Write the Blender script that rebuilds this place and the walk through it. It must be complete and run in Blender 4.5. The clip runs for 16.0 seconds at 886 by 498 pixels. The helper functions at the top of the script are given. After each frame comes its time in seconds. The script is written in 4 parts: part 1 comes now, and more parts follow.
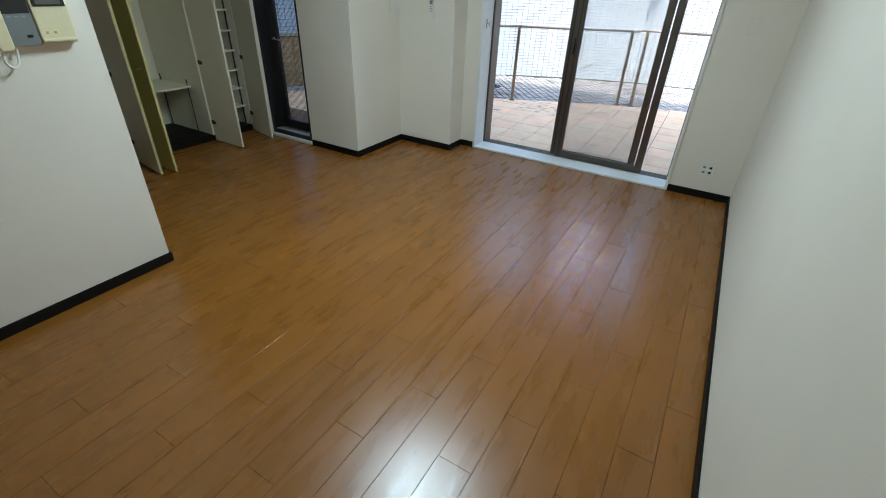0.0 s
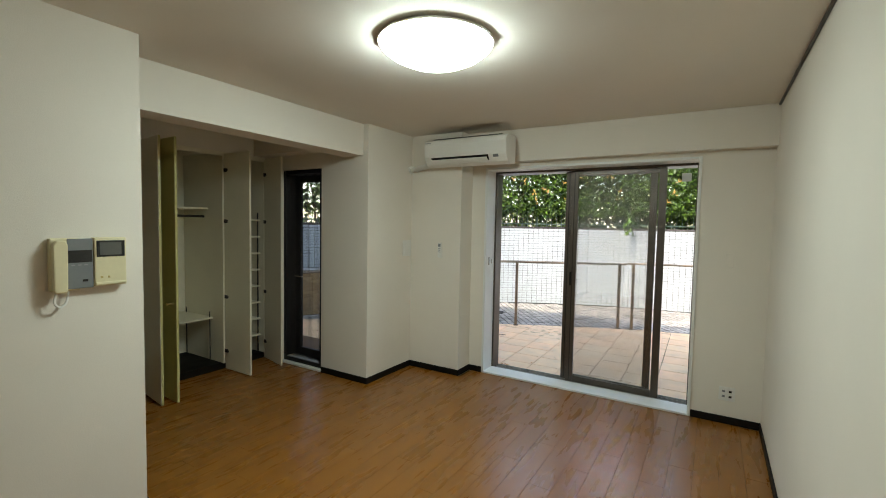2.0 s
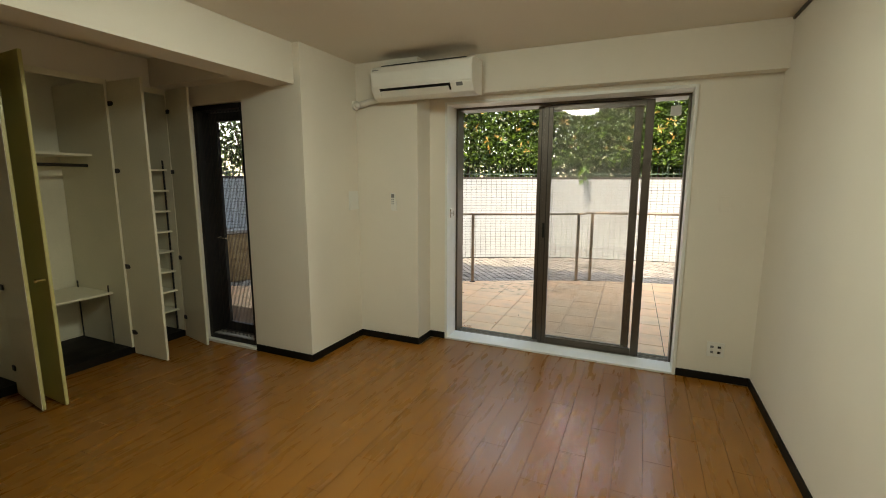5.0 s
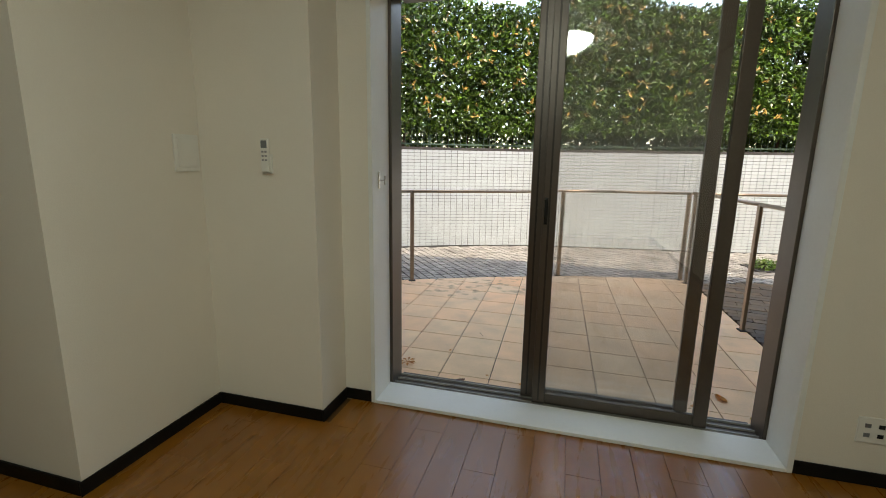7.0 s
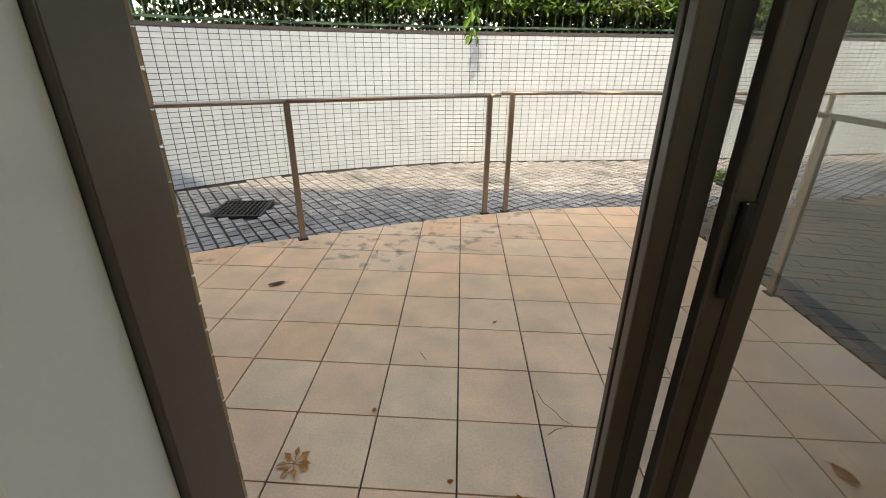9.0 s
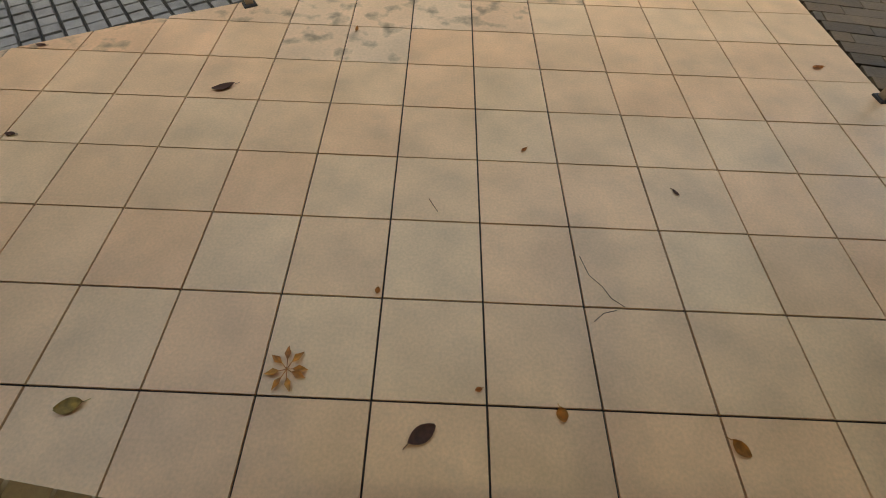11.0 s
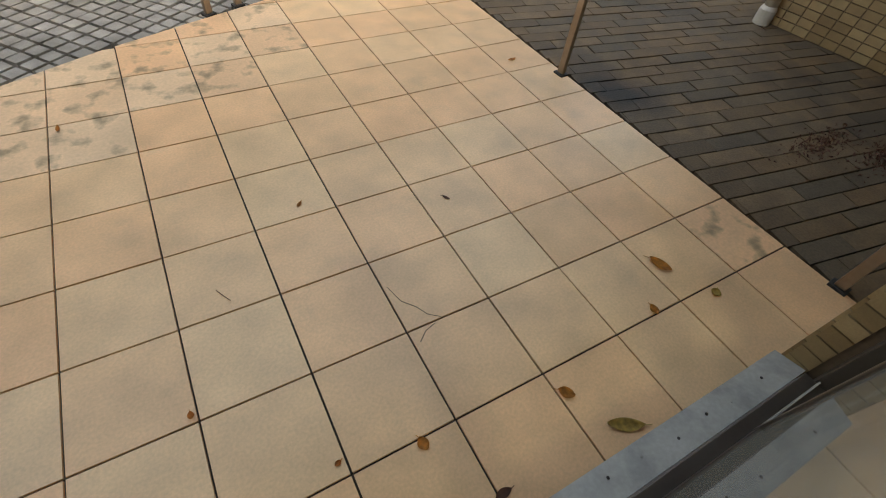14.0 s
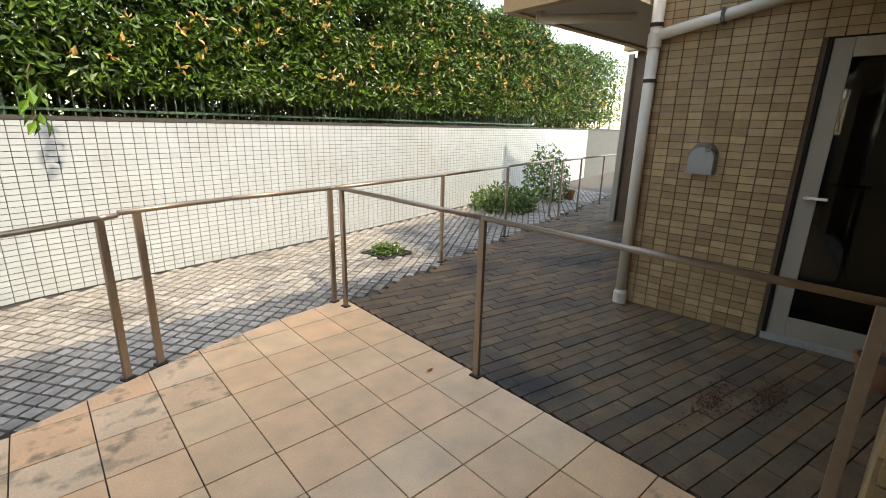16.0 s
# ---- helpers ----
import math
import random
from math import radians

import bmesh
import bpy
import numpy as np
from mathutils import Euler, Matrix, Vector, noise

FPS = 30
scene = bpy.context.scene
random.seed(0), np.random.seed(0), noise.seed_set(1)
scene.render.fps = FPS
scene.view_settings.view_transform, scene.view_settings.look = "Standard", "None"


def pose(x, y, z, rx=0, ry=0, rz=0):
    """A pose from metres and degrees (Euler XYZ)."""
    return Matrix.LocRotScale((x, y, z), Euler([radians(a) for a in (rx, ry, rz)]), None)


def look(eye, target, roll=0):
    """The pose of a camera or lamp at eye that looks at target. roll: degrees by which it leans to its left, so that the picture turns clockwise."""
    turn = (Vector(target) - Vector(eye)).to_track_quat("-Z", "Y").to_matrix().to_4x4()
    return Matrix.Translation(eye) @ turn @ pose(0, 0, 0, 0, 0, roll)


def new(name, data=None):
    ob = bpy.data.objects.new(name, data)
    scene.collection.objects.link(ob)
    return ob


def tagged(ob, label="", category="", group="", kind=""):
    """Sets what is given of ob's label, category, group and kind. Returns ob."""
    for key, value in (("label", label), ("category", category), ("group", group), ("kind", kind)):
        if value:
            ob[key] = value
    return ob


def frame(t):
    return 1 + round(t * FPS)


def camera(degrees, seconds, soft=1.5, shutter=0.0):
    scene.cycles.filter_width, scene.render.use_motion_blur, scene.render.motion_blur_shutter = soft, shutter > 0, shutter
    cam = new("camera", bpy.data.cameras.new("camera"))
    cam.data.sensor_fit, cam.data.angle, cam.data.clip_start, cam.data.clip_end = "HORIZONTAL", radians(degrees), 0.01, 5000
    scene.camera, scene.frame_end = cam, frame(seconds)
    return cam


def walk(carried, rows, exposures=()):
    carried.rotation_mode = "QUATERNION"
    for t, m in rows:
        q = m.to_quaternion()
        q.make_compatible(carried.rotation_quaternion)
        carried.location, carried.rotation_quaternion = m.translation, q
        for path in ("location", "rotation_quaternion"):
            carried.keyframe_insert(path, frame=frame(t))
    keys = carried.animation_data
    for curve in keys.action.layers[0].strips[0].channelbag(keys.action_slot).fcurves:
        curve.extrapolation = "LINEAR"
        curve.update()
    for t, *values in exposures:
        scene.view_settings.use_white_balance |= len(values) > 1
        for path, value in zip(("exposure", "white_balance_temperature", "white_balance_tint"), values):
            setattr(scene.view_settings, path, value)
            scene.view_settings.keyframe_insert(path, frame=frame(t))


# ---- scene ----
cam = camera(89.8, 16.0, soft=1.0)
PATH = [
    (0, (2.075, -4.969, 1.851), (1.225, -3.487, 0.812), 2.3),
    (0.5, (2.062, -4.979, 1.857), (1.15, -3.402, 1.031), 2.0),
    (1, (2.018, -4.984, 1.873), (1.053, -3.325, 1.31), 2.0),
    (1.5, (2.035, -4.992, 1.88), (1.025, -3.294, 1.565), 1.5),
    (2, (2.049, -4.995, 1.882), (1.009, -3.29, 1.771), 1.1),
    (2.5, (2.047, -4.988, 1.883), (0.976, -3.3, 1.929), 0.4),
    (3, (2.044, -4.98, 1.889), (0.959, -3.305, 2.02), 0.2),
    (3.5, (2.022, -4.97, 1.891), (0.942, -3.292, 2.023), 0.4),
    (4, (1.938, -4.921, 1.866), (0.936, -3.19, 1.867), -0.0),
    (4.5, (1.789, -4.763, 1.821), (0.893, -2.983, 1.649), -0.2),
    (5, (1.597, -4.458, 1.798), (0.79, -2.654, 1.491), 0.1),
    (5.2, (1.496, -4.321, 1.771), (0.743, -2.499, 1.434), 0.4),
    (7.3, (0.753, -2.388, 1.564), (0.263, -0.489, 1.17), 1.3),
    (7.5, (0.678, -2.207, 1.585), (0.225, -0.305, 1.164), 1.6),
    (8, (0.533, -1.704, 1.581), (0.307, 0.216, 1.071), 1.7),
    (8.2, (0.493, -1.511, 1.567), (0.332, 0.404, 1.015), 1.7),
    (10.3, (0.266, -0.159, 1.572), (0.203, 1.317, 0.223), -0.1),
    (10.5, (0.239, -0.122, 1.54), (0.207, 1.275, 0.109), 0.7),
    (11, (0.226, -0.041, 1.482), (0.22, 1.106, -0.156), 2.2),
    (11.5, (0.231, -0.005, 1.437), (0.22, 0.916, -0.338), 2.8),
    (12, (0.237, -0.005, 1.424), (0.248, 0.831, -0.393), 3.5),
    (12.5, (0.274, 0.0, 1.456), (0.398, 0.926, -0.313), 5.5),
    (13, (0.318, 0.001, 1.494), (0.633, 1.024, -0.195), 7.0),
    (13.5, (0.345, 0.011, 1.52), (0.86, 1.062, -0.101), 7.7),
    (14, (0.367, 0.005, 1.565), (1.08, 1.059, 0.022), 7.5),
    (14.5, (0.365, -0.003, 1.651), (1.312, 1.118, 0.291), 7.4),
    (15, (0.351, -0.01, 1.717), (1.502, 1.206, 0.623), 6.0),
    (15.5, (0.343, -0.006, 1.773), (1.586, 1.336, 0.963), 3.1),
    (16, (0.378, 0.036, 1.851), (1.656, 1.479, 1.317), 1.3),
]
EXPOSURES = [(0.0, 3.45, 6450, 10), (1.5, 3.3, 7400, 11), (3.5, 3.2, 9000, 12), (5.0, 3.2, 9900, 13), (7.5, 2.7, 8700, 13), (8.2, 2.7, 8700, 13), (10.3, 2.5, 10200, 12),
             (12.0, 2.4, 11600, 12), (13.5, 2.5, 11300, 12), (14.5, 2.75, 10600, 12), (16.0, 2.62, 9100, 12)]
walk(cam, [(t, look(eye, target, roll)) for t, eye, target, roll in PATH], EXPOSURES)

# ---------------------------------------------------------------- light
FLOOR, CEIL = 0.202, 2.885
world = bpy.data.worlds.new("sky")
scene.world = world
world.use_nodes = True
wn = world.node_tree
sky = wn.nodes.new("ShaderNodeTexSky")
sky.sky_type = 'NISHITA'
sky.sun_disc = False
SUN_ELEV, SUN_AZ = radians(51), radians(190)   # azimuth clockwise from +y
sky.sun_elevation, sky.sun_rotation = SUN_ELEV, SUN_AZ
wn.links.new(sky.outputs[0], wn.nodes["Background"].inputs[0])
wn.nodes["Background"].inputs[1].default_value = 0.15
sun = new("sun", bpy.data.lights.new("sun", 'SUN'))
sun.data.energy, sun.data.angle, sun.data.color = 0.66, radians(0.6), (1.0, 0.985, 0.95)
sdir = Vector((math.sin(SUN_AZ) * math.cos(SUN_ELEV), math.cos(SUN_AZ) * math.cos(SUN_ELEV), math.sin(SUN_ELEV)))
sun.matrix_world = look((0, 0, 30), Vector((0, 0, 30)) - sdir)


# ---------------------------------------------------------------- materials
def mat(name, base, rough=0.6, metal=0.0, vary=0.08, scale=6.0, fine=60.0, bump=0.05, spec=0.5,
        second=None, second_scale=1.5, second_amount=0.0, island=0.0, stretch=(1, 1, 1), tint=None):
    """Base colour with blotches at two scales, fine relief, optional stains and piece-to-piece change."""
    m = bpy.data.materials.new(name)
    m.use_nodes = True
    nt = m.node_tree
    b = nt.nodes["Principled BSDF"]
    b.inputs["Roughness"].default_value, b.inputs["Metallic"].default_value = rough, metal
    b.inputs["Specular IOR Level"].default_value = spec
    co = nt.nodes.new("ShaderNodeTexCoord")
    mp = nt.nodes.new("ShaderNodeMapping")
    mp.inputs["Scale"].default_value = stretch
    geo = nt.nodes.new("ShaderNodeNewGeometry")
    nt.links.new(geo.outputs["Position"], mp.inputs[0])

    def tex(s, detail=5.0):
        n = nt.nodes.new("ShaderNodeTexNoise")
        n.inputs["Scale"].default_value, n.inputs["Detail"].default_value = s, detail
        nt.links.new(mp.outputs[0], n.inputs["Vector"])
        return n.outputs["Fac"]

    def ramp(src, lo, hi, a, c):
        r = nt.nodes.new("ShaderNodeMapRange")
        r.inputs[1].default_value, r.inputs[2].default_value = lo, hi
        r.inputs[3].default_value, r.inputs[4].default_value = a, c
        nt.links.new(src, r.inputs[0])
        return r.outputs[0]

    def times(x, y):
        n = nt.nodes.new("ShaderNodeMath")
        n.operation = 'MULTIPLY'
        nt.links.new(x, n.inputs[0])
        nt.links.new(y, n.inputs[1])
        return n.outputs[0]

    big, small = tex(scale), tex(fine, 3.0)
    f = times(ramp(big, 0.3, 0.7, 1 - vary, 1 + vary), ramp(small, 0.3, 0.7, 1 - vary * 0.6, 1 + vary * 0.6))
    if island:
        oi = nt.nodes.new("ShaderNodeObjectInfo")
        f = times(f, ramp(oi.outputs["Random"], 0, 1, 1 - island, 1 + island))
        f = times(f, ramp(geo.outputs["Random Per Island"], 0, 1, 1 - island, 1 + island))
    col = nt.nodes.new("ShaderNodeRGB")
    col.outputs[0].default_value = (*base, 1)
    last = col.outputs[0]
    if tint:
        oi2 = nt.nodes.new("ShaderNodeObjectInfo")
        mx = nt.nodes.new("ShaderNodeMixRGB")
        mx.inputs[2].default_value = (*tint, 1)
        add = nt.nodes.new("ShaderNodeMath")
        add.operation = 'ADD'
        nt.links.new(oi2.outputs["Random"], add.inputs[0])
        nt.links.new(geo.outputs["Random Per Island"], add.inputs[1])
        fr = nt.nodes.new("ShaderNodeMath")
        fr.operation = 'FRACT'
        nt.links.new(add.outputs[0], fr.inputs[0])
        nt.links.new(fr.outputs[0], mx.inputs[0])
        nt.links.new(last, mx.inputs[1])
        last = mx.outputs[0]
    if second:
        mx = nt.nodes.new("ShaderNodeMixRGB")
        mx.inputs[2].default_value = (*second, 1)
        nt.links.new(ramp(tex(second_scale, 8.0), 0.52, 0.68, 0.0, second_amount), mx.inputs[0])
        nt.links.new(last, mx.inputs[1])
        last = mx.outputs[0]
    mul = nt.nodes.new("ShaderNodeVectorMath")
    mul.operation = 'SCALE'
    nt.links.new(last, mul.inputs[0])
    nt.links.new(f, mul.inputs["Scale"])
    nt.links.new(mul.outputs[0], b.inputs["Base Color"])
    nt.links.new(ramp(big, 0.3, 0.7, rough * 0.88, min(1, rough * 1.12)), b.inputs["Roughness"])
    if bump:
        bp = nt.nodes.new("ShaderNodeBump")
        bp.inputs["Strength"].default_value, bp.inputs["Distance"].default_value = bump, 0.01
        nt.links.new(small, bp.inputs["Height"])
        nt.links.new(bp.outputs[0], b.inputs["Normal"])
    return m


def glass(name, tint=(1, 1, 1), veil=0.0, veil_col=(0.5, 0.5, 0.5), gloss=0.08):
    m = bpy.data.materials.new(name)
    m.use_nodes = True
    nt = m.node_tree
    nt.nodes.remove(nt.nodes["Principled BSDF"])
    out = nt.nodes["Material Output"]
    tr = nt.nodes.new("ShaderNodeBsdfTransparent")
    tr.inputs[0].default_value = (*tint, 1)
    gl = nt.nodes.new("ShaderNodeBsdfGlossy")
    gl.inputs["Roughness"].default_value = 0.02
    lw = nt.nodes.new("ShaderNodeLayerWeight")
    pw = nt.nodes.new("ShaderNodeMath")
    pw.operation = 'POWER'
    pw.inputs[1].default_value = 4.0
    nt.links.new(lw.outputs["Facing"], pw.inputs[0])
    fr = nt.nodes.new("ShaderNodeMapRange")
    fr.inputs[3].default_value, fr.inputs[4].default_value = 0.05, 0.9
    nt.links.new(pw.outputs[0], fr.inputs[0])
    a = nt.nodes.new("ShaderNodeMixShader")
    nt.links.new(fr.outputs[0], a.inputs[0])
    nt.links.new(tr.outputs[0], a.inputs[1])
    nt.links.new(gl.outputs[0], a.inputs[2])
    last = a
    if veil:
        df = nt.nodes.new("ShaderNodeBsdfDiffuse")
        df.inputs[0].default_value = (*veil_col, 1)
        c = nt.nodes.new("ShaderNodeMixShader")
        c.inputs[0].default_value = veil
        nt.links.new(a.outputs[0], c.inputs[1])
        nt.links.new(df.outputs[0], c.inputs[2])
        last = c
    nt.links.new(last.outputs[0], out.inputs[0])
    return m


def glow(name, col, strength):
    m = bpy.data.materials.new(name)
    m.use_nodes = True
    b = m.node_tree.nodes["Principled BSDF"]
    b.inputs["Base Color"].default_value = (0.85, 0.88, 0.9, 1)
    b.inputs["Emission Color"].default_value = (*col, 1)
    b.inputs["Emission Strength"].default_value = strength
    return m


WALLPAPER = mat("wallpaper", (0.80, 0.74, 0.645), 0.85, vary=0.02, scale=2, fine=220, bump=0.12, spec=0.3)
CEILPAPER = mat("ceiling_paper", (0.80, 0.74, 0.655), 0.85, vary=0.02, scale=1.5, fine=220, bump=0.1, spec=0.3)
WOOD = mat("floor_board", (0.27, 0.099, 0.013), 0.285, vary=0.06, scale=4, fine=30, bump=0.008, spec=0.7,
           island=0.05, stretch=(4, 0.6, 1), second=(0.22, 0.078, 0.011), second_scale=1.6, second_amount=0.35)
GAP = mat("joint_filler", (0.13, 0.06, 0.018), 0.7, vary=0.1)
BASE = mat("dark_baseboard", (0.007, 0.0055, 0.0045), 0.55, vary=0.1, spec=0.2)
CASING = mat("white_casing", (0.80, 0.80, 0.76), 0.45, vary=0.02, bump=0.01)
CREAM = mat("cream_laminate", (0.80, 0.75, 0.60), 0.4, vary=0.03, scale=3, bump=0.01)
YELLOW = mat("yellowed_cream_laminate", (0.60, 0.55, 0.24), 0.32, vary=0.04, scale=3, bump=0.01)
ALU = mat("bronze_aluminium", (0.12, 0.10, 0.085), 0.38, 0.65, vary=0.06, bump=0.01)
ALU_SILL = mat("weathered_aluminium_sill", (0.36, 0.35, 0.315), 0.55, 0.1, vary=0.12, scale=9, second=(0.2, 0.2, 0.19), second_scale=7, second_amount=0.6)
BLACK = mat("black_frame", (0.014, 0.013, 0.013), 0.42, 0.2, vary=0.1)
DARKSTEEL = mat("dark_steel", (0.06, 0.05, 0.045), 0.4, 0.7)
PLASTIC = mat("white_plastic", (0.80, 0.78, 0.72), 0.38, vary=0.015, bump=0.005)
AGED = mat("yellowed_plastic", (0.74, 0.66, 0.42), 0.42, vary=0.03, bump=0.01)
GREYP = mat("grey_panel", (0.20, 0.215, 0.22), 0.45, 0.3, vary=0.03)
DARKP = mat("dark_plastic", (0.012, 0.012, 0.013), 0.2, vary=0.05)
SCREEN = mat("dead_screen", (0.10, 0.10, 0.09), 0.12, vary=0.03)
CHROME = mat("chrome", (0.6, 0.58, 0.54), 0.22, 1.0, vary=0.03)
BRASS = mat("brass", (0.55, 0.42, 0.18), 0.3, 0.9)
TILE = mat("terracotta_tile", (0.84, 0.49, 0.262), 0.38, vary=0.12, scale=3.5, fine=90, bump=0.03, tint=(0.82, 0.54, 0.305), island=0.035,
           second=(0.54, 0.36, 0.22), second_scale=4.0, second_amount=0.25)
TILE_DIRTY = mat("lichen_stained_tile", (0.83, 0.485, 0.26), 0.55, vary=0.12, scale=3.5, fine=60, bump=0.06, tint=(0.79, 0.55, 0.34), island=0.035,
                 second=(0.20, 0.145, 0.085), second_scale=7.0, second_amount=0.8)
GROUT = mat("dark_grout", (0.055, 0.042, 0.033), 0.9, vary=0.2, bump=0.2)
PAVER = mat("washed_stone_paver", (0.36, 0.34, 0.30), 0.9, vary=0.22, scale=8, fine=150, bump=0.6, island=0.14,
            second=(0.10, 0.095, 0.085), second_scale=1.1, second_amount=0.7)
PAVEGAP = mat("mossy_joint", (0.085, 0.08, 0.065), 0.95, vary=0.3, scale=12, bump=0.4)
DECKP = mat("weathered_plank_paver", (0.105, 0.078, 0.05), 0.75, vary=0.25, scale=6, fine=70, bump=0.3, tint=(0.19, 0.115, 0.058), island=0.16,
            second=(0.022, 0.022, 0.022), second_scale=0.8, second_amount=0.92)
BRICK = mat("tan_brick_tile", (0.29, 0.18, 0.082), 0.65, vary=0.10, scale=14, fine=160, bump=0.15, tint=(0.45, 0.31, 0.155), island=0.08)
MORTAR = mat("brown_mortar", (0.14, 0.09, 0.055), 0.9, vary=0.15, bump=0.2)
WTILE = mat("white_wall_tile", (0.47, 0.525, 0.535), 0.4, vary=0.05, scale=3, fine=80, bump=0.03, island=0.03,
            second=(0.42, 0.44, 0.42), second_scale=1.3, second_amount=0.4)
WJOINT = mat("grey_joint", (0.11, 0.115, 0.11), 0.9, vary=0.15)
CAP = mat("dark_coping", (0.055, 0.052, 0.047), 0.7, vary=0.2)
RAILM = mat("bronze_handrail", (0.34, 0.265, 0.20), 0.34, 0.7, vary=0.08, scale=10)
FENCE = mat("green_fence_paint", (0.10, 0.17, 0.115), 0.5, 0.3, vary=0.15)
LEAF = mat("hedge_leaf", (0.032, 0.085, 0.012), 0.36, vary=0.25, scale=2.5, fine=40, bump=0.0, tint=(0.10, 0.19, 0.02), island=0.25)
NEWLEAF = mat("new_red_leaf", (0.34, 0.21, 0.055), 0.4, vary=0.2, island=0.25)
BARK = mat("bark", (0.09, 0.065, 0.04), 0.9, vary=0.3, fine=80, bump=0.5)
EARTH = mat("earth", (0.10, 0.075, 0.05), 0.95, vary=0.3, bump=0.5)
PIPE = mat("cream_pvc_pipe", (0.66, 0.60, 0.50), 0.4, vary=0.05, scale=4)
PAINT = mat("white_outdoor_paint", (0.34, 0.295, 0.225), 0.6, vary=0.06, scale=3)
HOODM = mat("brushed_steel_hood", (0.36, 0.38, 0.40), 0.3, 0.85, vary=0.05)
IRON = mat("cast_iron", (0.05, 0.048, 0.045), 0.65, 0.5, vary=0.2, bump=0.3)
DEADLEAF = mat("dead_leaf", (0.42, 0.13, 0.02), 0.65, vary=0.3, scale=40, tint=(0.60, 0.24, 0.04))
DARKLEAF = mat("dark_dead_leaf", (0.14, 0.055, 0.032), 0.6, vary=0.3, scale=40)
OCHRELEAF = mat("ochre_dead_leaf", (0.46, 0.30, 0.075), 0.6, vary=0.3, scale=40)
POT = mat("terracotta_pot", (0.33, 0.15, 0.08), 0.75, vary=0.15)
CRACK = mat("hairline_crack", (0.12, 0.09, 0.07), 0.9)
CLEAR = glass("clear_glass")
MESHSCREEN = glass("insect_screen", veil=0.12, veil_col=(0.5, 0.53, 0.5))
DARKGLASS = glass("tinted_glass", tint=(0.35, 0.36, 0.36))
LAMPGLOW = glow("lit_lamp_shade", (0.66, 0.89, 1.0), 5.6)
MARKGREY = mat("printed_grey", (0.3, 0.3, 0.3), 0.5)


# ---------------------------------------------------------------- mesh helpers
def box(bm, x0, x1, y0, y1, z0, z1, bevel=0.0):
    r = bmesh.ops.create_cube(bm, size=1.0, matrix=Matrix.LocRotScale(((x0 + x1) / 2, (y0 + y1) / 2, (z0 + z1) / 2), None, (x1 - x0, y1 - y0, z1 - z0)))
    if bevel:
        es = list({e for v in r["verts"] for e in v.link_edges})
        bmesh.ops.bevel(bm, geom=es, offset=bevel, segments=2, affect='EDGES', profile=0.5)
    return bm


def boxed(*a, bevel=0.0):
    return box(bmesh.new(), *a, bevel=bevel)


def tube(bm, a, b, r, n=12, r2=None):
    a, b = Vector(a), Vector(b)
    d = b - a
    m = Matrix.Translation((a + b) / 2) @ d.to_track_quat("Z", "Y").to_matrix().to_4x4()
    bmesh.ops.create_cone(bm, cap_ends=True, segments=n, radius1=r, radius2=r if r2 is None else r2, depth=d.length, matrix=m)
    return bm


def lathe(profile, n=40, m=None):
    """A turned shape from (radius, height) pairs."""
    bm = bmesh.new()
    rings = []
    for r, z in profile:
        rings.append([bm.verts.new((r * math.cos(6.28318 * k / n), r * math.sin(6.28318 * k / n), z)) for k in range(n)])
    for a, b in zip(rings, rings[1:]):
        for k in range(n):
            bm.faces.new((a[k], a[(k + 1) % n], b[(k + 1) % n], b[k]))
    for ring in (rings[0], rings[-1]):
        bm.faces.new(ring)
    bmesh.ops.recalc_face_normals(bm, faces=bm.faces)
    if m is not None:
        bm.transform(m)
    return bm


def extrude(profile, x0, x1, bevel=0.0):
    """A bar along x with the section profile, (y, z) pairs."""
    bm = bmesh.new()
    a = [bm.verts.new((x0, y, z)) for y, z in profile]
    b = [bm.verts.new((x1, y, z)) for y, z in profile]
    n = len(profile)
    for k in range(n):
        bm.faces.new((a[k], a[(k + 1) % n], b[(k + 1) % n], b[k]))
    bm.faces.new(a)
    bm.faces.new(b)
    bmesh.ops.recalc_face_normals(bm, faces=bm.faces)
    if bevel:
        bmesh.ops.bevel(bm, geom=list(bm.edges), offset=bevel, segments=2, affect='EDGES', profile=0.5)
    return bm


def slab(poly, z0, z1):
    """A flat slab over a plan polygon."""
    bm = bmesh.new()
    lo = [bm.verts.new((x, y, z0)) for x, y in poly]
    hi = [bm.verts.new((x, y, z1)) for x, y in poly]
    n = len(poly)
    for k in range(n):
        bm.faces.new((lo[k], lo[(k + 1) % n], hi[(k + 1) % n], hi[k]))
    bm.faces.new(hi)
    bm.faces.new(lo[::-1])
    bmesh.ops.recalc_face_normals(bm, faces=bm.faces)
    return bm


def mesh_of(name, bm, material, smooth=False):
    me = bpy.data.meshes.new(name)
    if smooth:
        for f in bm.faces:
            f.smooth = True
    bm.to_mesh(me)
    bm.free()
    me.materials.append(material)
    return me


def part(name, bm, material, parent, label="", smooth=False):
    ob = new(name, mesh_of(name, bm, material, smooth))
    ob.parent = parent
    if label:
        ob["label"] = label
    return ob


def thing(name, label, category, at=(0, 0, 0), turn=0.0, group=""):
    ob = new(name)
    ob.matrix_world = pose(*at, 0, 0, turn)
    return tagged(ob, label, category, group)


def solid(name, bm, material, label, category="", kind="", group="", smooth=False):
    return tagged(new(name, mesh_of(name, bm, material, smooth)), label, category, group, kind)


def structure(name, bm, material, label, smooth=False):
    return solid(name, bm, material, label, kind="structure", smooth=smooth)


